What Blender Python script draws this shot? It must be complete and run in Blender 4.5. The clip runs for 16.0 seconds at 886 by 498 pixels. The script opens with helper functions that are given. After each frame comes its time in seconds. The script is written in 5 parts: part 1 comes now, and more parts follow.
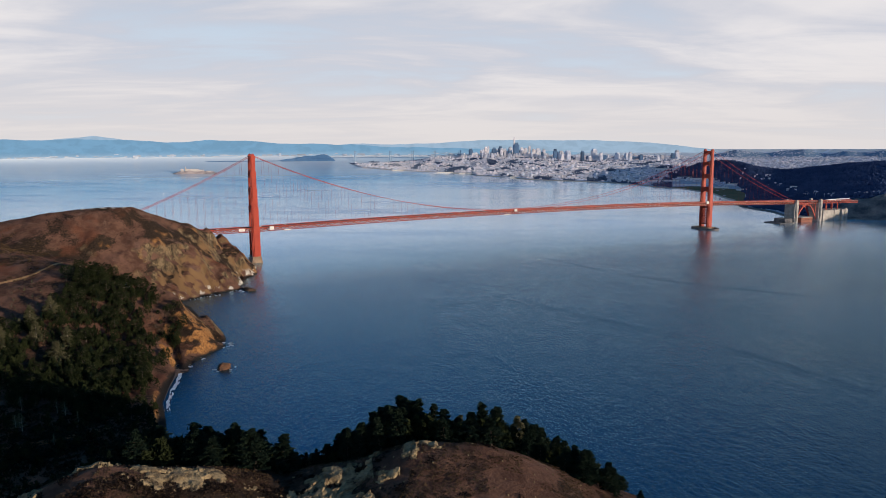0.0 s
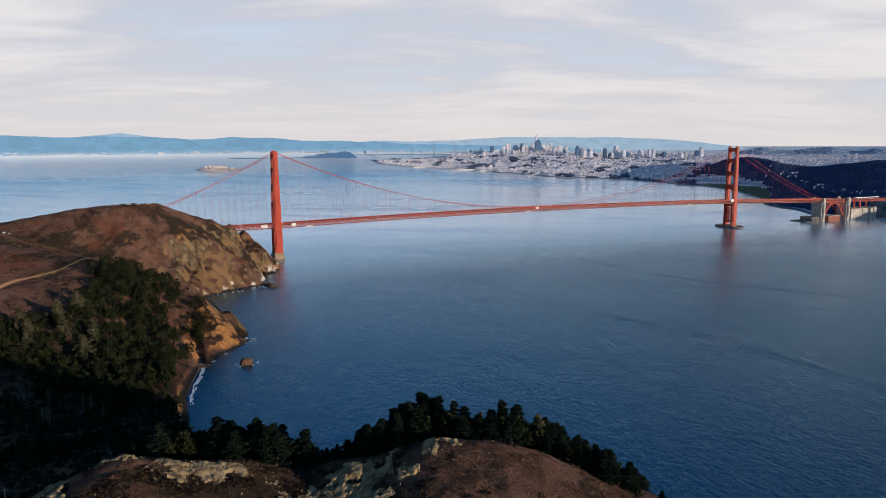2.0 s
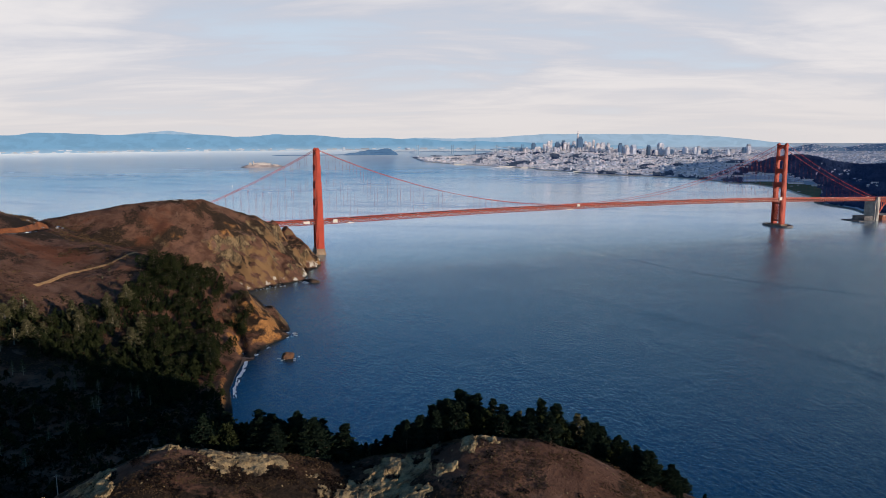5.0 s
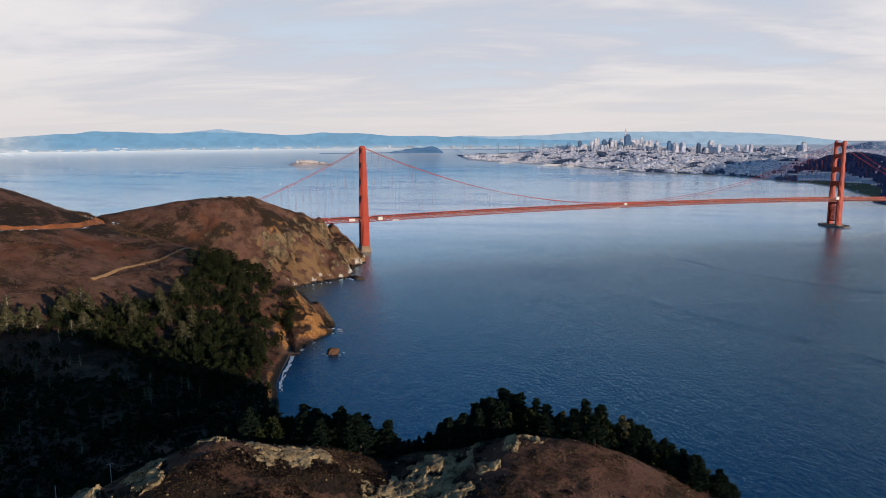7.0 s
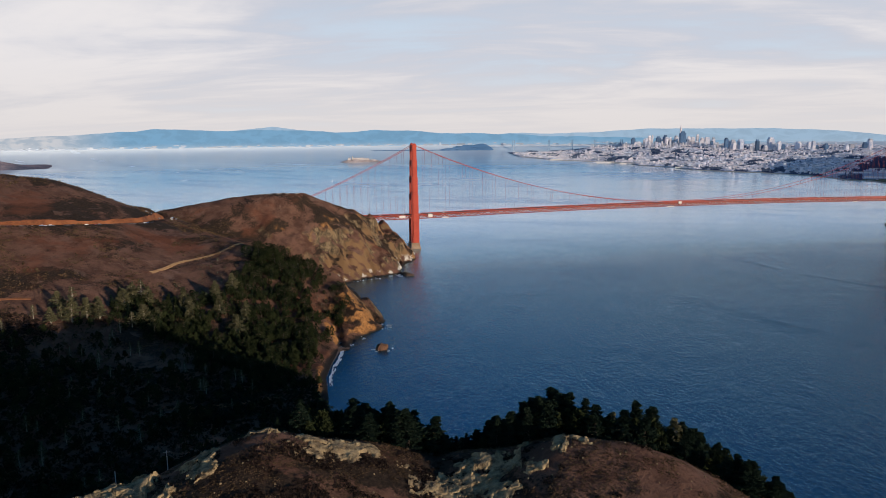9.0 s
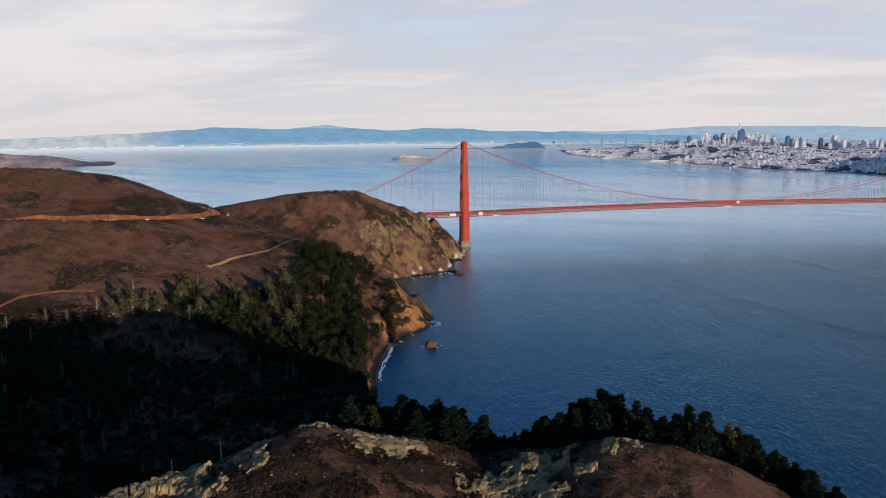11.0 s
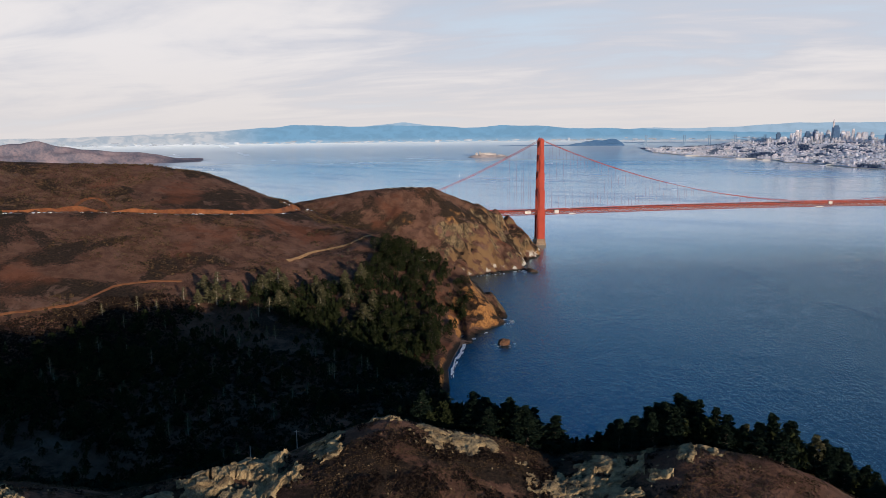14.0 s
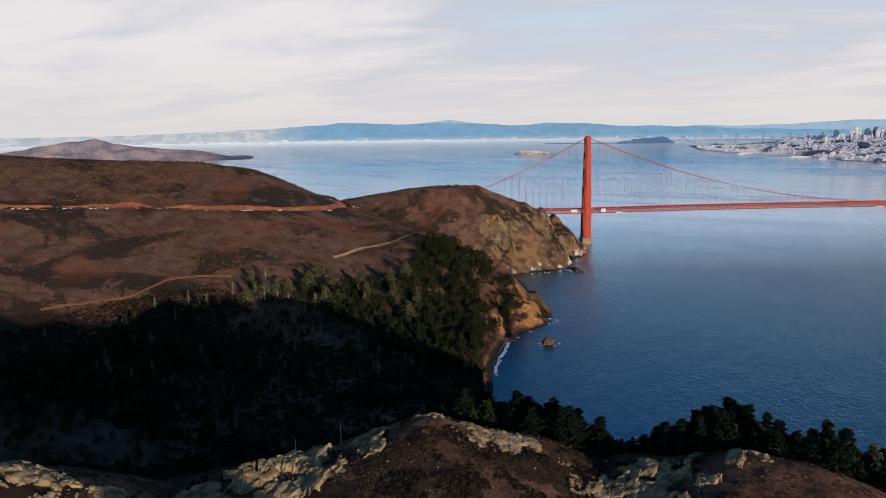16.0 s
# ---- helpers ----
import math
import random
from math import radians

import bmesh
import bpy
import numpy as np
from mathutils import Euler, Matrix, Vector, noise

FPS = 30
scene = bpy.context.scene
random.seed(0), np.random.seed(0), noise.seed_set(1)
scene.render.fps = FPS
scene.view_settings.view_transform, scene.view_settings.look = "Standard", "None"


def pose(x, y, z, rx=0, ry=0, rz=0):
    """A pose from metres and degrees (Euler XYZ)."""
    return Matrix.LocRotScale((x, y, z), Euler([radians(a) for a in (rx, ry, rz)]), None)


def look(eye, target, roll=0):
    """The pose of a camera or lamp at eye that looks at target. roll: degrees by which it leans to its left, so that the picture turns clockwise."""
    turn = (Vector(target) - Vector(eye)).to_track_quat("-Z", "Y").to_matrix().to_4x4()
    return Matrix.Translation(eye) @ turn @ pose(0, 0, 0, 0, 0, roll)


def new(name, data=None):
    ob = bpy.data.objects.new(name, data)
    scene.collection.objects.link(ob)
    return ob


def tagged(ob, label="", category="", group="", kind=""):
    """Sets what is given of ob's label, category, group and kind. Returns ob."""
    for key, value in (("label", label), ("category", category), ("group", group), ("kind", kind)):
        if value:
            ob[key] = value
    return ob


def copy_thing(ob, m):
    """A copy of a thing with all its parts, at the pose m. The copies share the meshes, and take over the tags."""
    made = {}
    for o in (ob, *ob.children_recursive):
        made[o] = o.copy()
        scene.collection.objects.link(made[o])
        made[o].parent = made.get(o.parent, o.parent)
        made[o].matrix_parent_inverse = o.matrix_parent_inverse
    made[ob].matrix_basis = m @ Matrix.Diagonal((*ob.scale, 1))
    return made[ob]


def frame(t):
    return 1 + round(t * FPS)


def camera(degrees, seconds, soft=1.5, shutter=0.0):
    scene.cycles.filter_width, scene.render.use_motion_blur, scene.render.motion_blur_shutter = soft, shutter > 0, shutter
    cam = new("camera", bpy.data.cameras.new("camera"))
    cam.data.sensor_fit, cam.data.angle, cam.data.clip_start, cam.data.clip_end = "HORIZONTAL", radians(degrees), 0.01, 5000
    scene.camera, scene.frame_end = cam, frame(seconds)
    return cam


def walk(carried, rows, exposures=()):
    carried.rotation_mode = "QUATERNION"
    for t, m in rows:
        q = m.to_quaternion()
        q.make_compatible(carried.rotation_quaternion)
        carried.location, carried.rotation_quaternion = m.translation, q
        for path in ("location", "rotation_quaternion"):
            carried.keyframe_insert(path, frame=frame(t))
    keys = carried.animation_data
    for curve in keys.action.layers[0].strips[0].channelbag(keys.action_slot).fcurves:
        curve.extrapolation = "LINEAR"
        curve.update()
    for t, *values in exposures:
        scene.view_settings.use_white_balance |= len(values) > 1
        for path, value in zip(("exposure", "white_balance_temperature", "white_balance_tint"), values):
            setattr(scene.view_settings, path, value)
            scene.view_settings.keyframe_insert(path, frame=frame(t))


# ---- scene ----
# A hovering eye over the headland ridge that turns slowly to the left and creeps forward
EYE = 249.7
cam = camera(64.4, 16.0, 0.6)
ROWS = [
    (0.0, -0.016, -8.569, -0.263),
    (0.5, 0.397, -8.627, -0.269),
    (1.0, 0.824, -8.686, -0.264),
    (1.5, 1.263, -8.742, -0.256),
    (2.0, 1.714, -8.794, -0.253),
    (2.5, 2.187, -8.843, -0.256),
    (3.0, 2.691, -8.890, -0.260),
    (3.5, 3.235, -8.935, -0.264),
    (6.0, 6.633, -9.079, -0.368),
    (6.5, 7.646, -9.113, -0.388),
    (7.0, 8.666, -9.154, -0.409),
    (7.5, 9.683, -9.201, -0.430),
    (8.0, 10.703, -9.249, -0.452),
    (8.5, 11.730, -9.295, -0.476),
    (9.0, 12.749, -9.338, -0.506),
    (11.5, 17.906, -9.493, -0.543),
    (12.0, 18.923, -9.520, -0.564),
    (12.5, 19.961, -9.547, -0.578),
    (13.0, 20.997, -9.573, -0.591),
    (13.5, 22.017, -9.598, -0.610),
    (14.0, 23.022, -9.623, -0.635),
    (14.5, 24.015, -9.651, -0.661),
    (15.0, 24.989, -9.684, -0.683),
    (15.5, 25.910, -9.721, -0.699),
    (16.0, 26.720, -9.759, -0.714),
]
walk(cam, [(t, pose(0, 0.17 * t, EYE - 0.037 * t, 90 + pitch, 0, yaw) @ pose(0, 0, 0, 0, 0, roll)) for t, yaw, pitch, roll in ROWS])

# ---------------------------------------------------------------- light
SUN_AZ, SUN_EL = 120.0, 5.8          # degrees, clockwise from +y; low winter sun behind the viewpoint
sun_dir = Vector((math.sin(radians(SUN_AZ)) * math.cos(radians(SUN_EL)),
                  math.cos(radians(SUN_AZ)) * math.cos(radians(SUN_EL)), math.sin(radians(SUN_EL))))
sun = new("sun", bpy.data.lights.new("sun", "SUN"))
sun.data.energy, sun.data.angle, sun.data.color = 4.6, radians(0.6), (1.0, 0.84, 0.68)
sun.matrix_world = look(sun_dir * 100, (0, 0, 0))
scene.view_settings.exposure = 0.0


class Nodes:
    """Short hand for building a node tree."""
    def __init__(self, tree):
        self.t = tree
        tree.nodes.clear()

    def n(self, kind):
        return self.t.nodes.new(kind)

    def link(self, a, b):
        self.t.links.new(a, b)

    def math(self, op, a, b=None, c=None, clamp=False):
        nd = self.t.nodes.new("ShaderNodeMath")
        nd.operation, nd.use_clamp = op, clamp
        for i, v in enumerate((a, b, c)):
            if v is None:
                continue
            if isinstance(v, (int, float)):
                nd.inputs[i].default_value = v
            else:
                self.link(v, nd.inputs[i])
        return nd.outputs[0]

    def ramp(self, fac, lo, hi):
        nd = self.t.nodes.new("ShaderNodeMapRange")
        nd.interpolation_type = "SMOOTHSTEP"
        nd.inputs[1].default_value, nd.inputs[2].default_value = lo, hi
        self.link(fac, nd.inputs[0])
        return nd.outputs[0]

    def mix(self, fac, a, b):
        nd = self.t.nodes.new("ShaderNodeMix")
        nd.data_type = "RGBA"
        for sock, v in ((nd.inputs[0], fac), (nd.inputs[6], a), (nd.inputs[7], b)):
            if isinstance(v, (int, float)):
                sock.default_value = v
            elif isinstance(v, tuple):
                sock.default_value = (*v, 1) if len(v) == 3 else v
            else:
                self.link(v, sock)
        return nd.outputs[2]

    def noise(self, vec, scale, detail=5.0, rough=0.55, dist=0.0):
        nd = self.t.nodes.new("ShaderNodeTexNoise")
        nd.inputs["Scale"].default_value, nd.inputs["Detail"].default_value = scale, detail
        nd.inputs["Roughness"].default_value, nd.inputs["Distortion"].default_value = rough, dist
        if vec is not None:
            self.link(vec, nd.inputs["Vector"])
        return nd.outputs["Fac"]

    def scaled(self, vec, s, rz=0.0):
        nd = self.t.nodes.new("ShaderNodeMapping")
        nd.inputs["Scale"].default_value = s
        nd.inputs["Rotation"].default_value = (0, 0, rz)
        self.link(vec, nd.inputs["Vector"])
        return nd.outputs[0]


# Sky: clear blue overhead, thin streaked cloud and haze down to the horizon
world = bpy.data.worlds.new("sky")
scene.world = world
world.use_nodes = True
w = Nodes(world.node_tree)
sky = w.n("ShaderNodeTexSky")
sky.sky_type, sky.sun_disc, sky.sun_elevation, sky.sun_rotation = "NISHITA", False, radians(SUN_EL), radians(SUN_AZ)
sky.air_density, sky.dust_density, sky.ozone_density = 1.0, 1.0, 2.0
tint = w.t.nodes.new("ShaderNodeVectorMath")
tint.operation = "MULTIPLY"
w.link(sky.outputs[0], tint.inputs[0])
tint.inputs[1].default_value = (0.058, 0.112, 0.170)
co = w.n("ShaderNodeTexCoord").outputs["Generated"]
sep = w.n("ShaderNodeSeparateXYZ")
w.link(co, sep.inputs[0])
low = w.math("ADD", w.math("MAXIMUM", sep.outputs[2], 0.0), 0.10)
flat = w.n("ShaderNodeCombineXYZ")
w.link(w.math("DIVIDE", sep.outputs[0], low), flat.inputs[0])
w.link(w.math("DIVIDE", sep.outputs[1], low), flat.inputs[1])
streak = w.noise(w.scaled(flat.outputs[0], (0.6, 1.0, 1.0), radians(28)), 0.44, 8.0, 0.56, 0.7)
wisps = w.noise(w.scaled(flat.outputs[0], (0.7, 1.25, 1.0), radians(30)), 0.95, 8.0, 0.56, 0.9)
shape = w.math("ADD", w.math("MULTIPLY", streak, 0.66), w.math("MULTIPLY", wisps, 0.34))
cover = w.ramp(shape, 0.34, 0.50)
thin = w.math("MULTIPLY", cover, w.math("SUBTRACT", 1.0, w.ramp(sep.outputs[2], 0.20, 0.29)))
cloud = w.mix(w.ramp(shape, 0.43, 0.60), (0.58, 0.60, 0.68), (0.82, 0.79, 0.80))
clear = w.mix(w.ramp(sep.outputs[2], 0.13, 0.30), (0.58, 0.68, 0.80), (0.035, 0.22, 0.48))
clear = w.mix(w.ramp(sep.outputs[2], 0.35, 0.75), clear, tint.outputs[0])
both = w.mix(thin, clear, cloud)
haze = w.math("SUBTRACT", 1.0, w.ramp(sep.outputs[2], -0.01, 0.13))
full = w.mix(w.math("MULTIPLY", haze, 0.82), both, (0.75, 0.705, 0.695))
bg = w.n("ShaderNodeBackground")
w.link(full, bg.inputs[0])
w.link(bg.outputs[0], w.n("ShaderNodeOutputWorld").inputs[0])


# ---------------------------------------------------------------- materials
def material(name, rough=0.8, metal=0.0, spec=0.3):
    mat = bpy.data.materials.new(name)
    mat.use_nodes = True
    k = Nodes(mat.node_tree)
    k.bsdf = k.n("ShaderNodeBsdfPrincipled")
    k.bsdf.inputs["Roughness"].default_value, k.bsdf.inputs["Metallic"].default_value = rough, metal
    k.bsdf.inputs["Specular IOR Level"].default_value = spec
    k.link(k.bsdf.outputs[0], k.n("ShaderNodeOutputMaterial").inputs[0])
    k.pos = k.n("ShaderNodeNewGeometry")
    return mat, k


def put(k, colour=None, height=None, strength=0.5, distance=1.0):
    if colour is not None:
        if isinstance(colour, tuple):
            k.bsdf.inputs["Base Color"].default_value = (*colour, 1)
        else:
            k.link(colour, k.bsdf.inputs["Base Color"])
    if height is not None:
        b = k.n("ShaderNodeBump")
        b.inputs["Strength"].default_value, b.inputs["Distance"].default_value = strength, distance
        k.link(height, b.inputs["Height"])
        k.link(b.outputs[0], k.bsdf.inputs["Normal"])


def plain(name, a, b, scale, rough=0.8, bump=0.3, dist=0.1, metal=0.0, spec=0.3, vary=0.0):
    """Two tones of one surface, mixed by noise at two scales, with fine relief."""
    mat, k = material(name, rough, metal, spec)
    p = k.pos.outputs["Position"]
    big, fine = k.noise(p, scale, 4.0), k.noise(p, scale * 9, 5.0)
    fac = k.ramp(k.math("ADD", k.math("MULTIPLY", big, 0.65), k.math("MULTIPLY", fine, 0.35)), 0.33, 0.67)
    col = k.mix(fac, a, b)
    if vary:
        rnd = k.n("ShaderNodeObjectInfo").outputs["Random"]
        isl = k.pos.outputs["Random Per Island"]
        v = k.math("MULTIPLY_ADD", k.math("FRACT", k.math("ADD", rnd, isl)), 2 * vary, 1 - vary)
        hs = k.n("ShaderNodeHueSaturation")
        k.link(v, hs.inputs["Value"])
        k.link(col, hs.inputs["Color"])
        col = hs.outputs[0]
    put(k, col, fine, bump, dist)
    return mat


def hill_material():
    """Dry coastal scrub over soil, with bare orange cuts and grey-tan rock where it is steep."""
    mat, k = material("dry_scrub_hillside", 0.95, 0, 0.1)
    p, nrm = k.pos.outputs["Position"], k.pos.outputs["Normal"]
    s = k.n("ShaderNodeSeparateXYZ"); k.link(nrm, s.inputs[0])
    q = k.n("ShaderNodeSeparateXYZ"); k.link(p, q.inputs[0])
    patches = k.noise(p, 0.0105, 8.0, 0.64, 0.6)
    blotch = k.noise(p, 0.05, 5.0, 0.65, 0.3)
    grain = k.noise(p, 0.45, 5.0, 0.7)
    grass = k.mix(k.ramp(blotch, 0.35, 0.65), (0.094, 0.047, 0.031), (0.178, 0.093, 0.062))
    scrub = k.mix(k.ramp(grain, 0.3, 0.7), (0.022, 0.016, 0.011), (0.056, 0.036, 0.024))
    col = k.mix(k.ramp(k.math("ADD", k.math("MULTIPLY", patches, 0.82), k.math("MULTIPLY", grain, 0.18)), 0.455, 0.515), scrub, grass)
    col = k.mix(k.math("MULTIPLY", k.ramp(k.noise(p, 0.03, 6.0, 0.68, 0.6), 0.57, 0.65), 0.6), col, (0.200, 0.120, 0.088))
    rust = k.ramp(k.noise(p, 0.009, 4.0, 0.6, 0.4), 0.54, 0.68)
    col = k.mix(k.math("MULTIPLY", rust, 0.60), col, (0.20, 0.070, 0.036))
    rockn = k.noise(k.scaled(p, (1, 1, 0.30)), 0.11, 8.0, 0.72, 0.8)
    rock = k.mix(k.ramp(rockn, 0.38, 0.64), (0.060, 0.044, 0.028), (0.285, 0.200, 0.110))
    rock = k.mix(k.math("MULTIPLY", k.ramp(k.noise(k.scaled(p, (1, 1, 0.3)), 0.42, 8.0, 0.76, 0.5), 0.48, 0.62), 0.62), rock, (0.036, 0.029, 0.020))
    ochre = k.mix(k.ramp(k.noise(p, 0.02, 4.0), 0.42, 0.60), rock, (0.215, 0.125, 0.060))
    cove = k.math("MULTIPLY", k.ramp(q.outputs[0], -430.0, -350.0), k.ramp(q.outputs[1], 900.0, 850.0))
    sheer = k.math("ADD", k.math("MULTIPLY", k.ramp(q.outputs[0], -540.0, -455.0), 0.09), k.math("MULTIPLY", cove, 0.08))
    tilt = k.math("SUBTRACT", k.math("ADD", s.outputs[2], k.math("MULTIPLY", k.math("SUBTRACT", blotch, 0.5), 0.26)), sheer)
    steep = k.math("SUBTRACT", 1.0, k.ramp(tilt, 0.52, 0.65))
    bare = k.math("MULTIPLY", k.math("MAXIMUM", cove, k.math("MULTIPLY", k.ramp(k.noise(p, 0.011, 4.0, 0.6, 0.5), 0.50, 0.62), k.ramp(q.outputs[0], -640.0, -560.0))), 0.78)
    clay = k.mix(k.ramp(k.noise(p, 0.30, 7.0, 0.75, 0.4), 0.34, 0.64), (0.165, 0.066, 0.023), (0.56, 0.25, 0.075))
    col = k.mix(steep, col, k.mix(bare, ochre, clay))
    guano = k.math("MULTIPLY", k.math("SUBTRACT", 1.0, k.ramp(k.math("ADD", q.outputs[2], k.math("MULTIPLY", blotch, 10.0)), 11.0, 21.0)), k.math("MULTIPLY", k.ramp(k.noise(p, 0.035, 5.0, 0.65), 0.50, 0.56), k.ramp(q.outputs[1], 1040.0, 1080.0)))
    col = k.mix(k.math("MULTIPLY", guano, steep), col, (0.62, 0.58, 0.50))
    wet = k.math("SUBTRACT", 1.0, k.ramp(k.math("ADD", q.outputs[2], k.math("MULTIPLY", grain, 2.0)), 1.5, 4.5))
    col = k.mix(wet, col, (0.030, 0.026, 0.022))
    put(k, col, k.math("ADD", k.math("MULTIPLY", grain, 0.9), rockn), 1.0, 2.2)
    return mat


def water_material():
    """Wind-ruffled strait, smoother towards the inner bay, with sky sheen painted paler by distance."""
    mat, k = material("bay_water", 0.12, 0, 0.3)
    k.bsdf.inputs["IOR"].default_value = 1.33
    p = k.pos.outputs["Position"]
    bay_dist = k.n("ShaderNodeVectorMath")
    bay_dist.operation = "DISTANCE"
    bay_dist.inputs[1].default_value = (750.0, 200.0, 0.0)
    k.link(k.scaled(p, (1, 1, 0)), bay_dist.inputs[0])
    calm_sheen = k.ramp(bay_dist.outputs["Value"], 850.0, 2900.0)
    swell = k.noise(k.scaled(p, (1, 0.45, 1), radians(25)), 0.055, 4.0, 0.6, 0.3)
    chop = k.noise(k.scaled(p, (1, 0.5, 1), radians(35)), 0.27, 6.0, 0.66, 0.4)
    slick = k.noise(k.scaled(p, (0.35, 1, 1), radians(-12)), 0.0035, 4.0, 0.55, 0.8)
    bands = k.noise(k.scaled(p, (0.25, 1, 1), radians(-20)), 0.006, 4.0, 0.6, 1.0)
    rough = k.math("MULTIPLY_ADD", k.ramp(slick, 0.35, 0.7), 0.08, 0.12)
    k.link(k.math("ADD", rough, k.math("MULTIPLY", calm_sheen, k.math("MULTIPLY_ADD", k.ramp(bands, 0.4, 0.65), 0.10, 0.0))), k.bsdf.inputs["Roughness"])
    col = k.mix(k.ramp(slick, 0.3, 0.7), (0.003, 0.041, 0.078), (0.005, 0.058, 0.104))
    px = k.n("ShaderNodeSeparateXYZ")
    k.link(p, px.inputs[0])
    col = k.mix(k.ramp(px.outputs[0], 520.0, -150.0), col, (0.006, 0.092, 0.168))        # lighter blue towards the headland side
    # Grazing sky reflection is put into the colour, paler with distance.
    col = k.mix(k.ramp(calm_sheen, 0.0, 0.65), col, (0.55, 0.74, 0.88))
    col = k.mix(k.ramp(calm_sheen, 0.5, 1.0), col, (0.93, 0.965, 0.97))
    col = k.mix(k.math("MULTIPLY", calm_sheen, k.math("MULTIPLY", k.ramp(bands, 0.48, 0.62), 0.22)), col, (0.45, 0.62, 0.74))
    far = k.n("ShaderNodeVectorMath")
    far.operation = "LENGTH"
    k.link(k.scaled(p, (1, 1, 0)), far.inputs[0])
    far_sheen = k.ramp(far.outputs["Value"], 3900.0, 4750.0)          # pale sky sheen painted along the far shore
    col = k.mix(k.math("MULTIPLY", far_sheen, 0.9), col, (0.62, 0.70, 0.77))
    k.link(k.math("MULTIPLY", k.math("MULTIPLY_ADD", calm_sheen, 0.08, 0.80), k.math("MULTIPLY_ADD", far_sheen, -0.75, 1.0)), k.bsdf.inputs["Metallic"])
    k.link(k.mix(k.ramp(calm_sheen, 0.0, 0.7), (0.68, 0.88, 0.95), (0.96, 0.98, 1.0)), k.bsdf.inputs["Specular Tint"])
    put(k, col)
    b = k.n("ShaderNodeBump")
    b.inputs["Distance"].default_value = 1.5
    k.link(k.math("MULTIPLY_ADD", calm_sheen, -0.59, 0.62), b.inputs["Strength"])
    k.link(k.math("ADD", swell, k.math("MULTIPLY", chop, 0.9)), b.inputs["Height"])
    k.link(b.outputs[0], k.bsdf.inputs["Normal"])
    return mat


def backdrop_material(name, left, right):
    """Far hills glowing with painted blue haze, paler where sun glare is painted in."""
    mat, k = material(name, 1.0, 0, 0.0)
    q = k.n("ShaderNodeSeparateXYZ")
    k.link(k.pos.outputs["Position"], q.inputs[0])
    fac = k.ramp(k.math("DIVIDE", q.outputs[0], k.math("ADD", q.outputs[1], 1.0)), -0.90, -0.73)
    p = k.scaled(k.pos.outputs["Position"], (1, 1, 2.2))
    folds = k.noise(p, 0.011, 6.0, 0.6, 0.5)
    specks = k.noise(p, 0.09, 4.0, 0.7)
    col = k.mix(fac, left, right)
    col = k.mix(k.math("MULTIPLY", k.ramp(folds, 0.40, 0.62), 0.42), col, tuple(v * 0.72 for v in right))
    # pale haze painted low on the slopes, with town specks
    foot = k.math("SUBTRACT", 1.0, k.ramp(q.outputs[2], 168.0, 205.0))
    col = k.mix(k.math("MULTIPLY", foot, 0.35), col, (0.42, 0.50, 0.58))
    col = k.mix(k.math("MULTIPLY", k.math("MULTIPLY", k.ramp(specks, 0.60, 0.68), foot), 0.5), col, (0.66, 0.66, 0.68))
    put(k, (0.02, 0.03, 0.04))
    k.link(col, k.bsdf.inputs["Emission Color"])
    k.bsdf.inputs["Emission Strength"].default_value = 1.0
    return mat


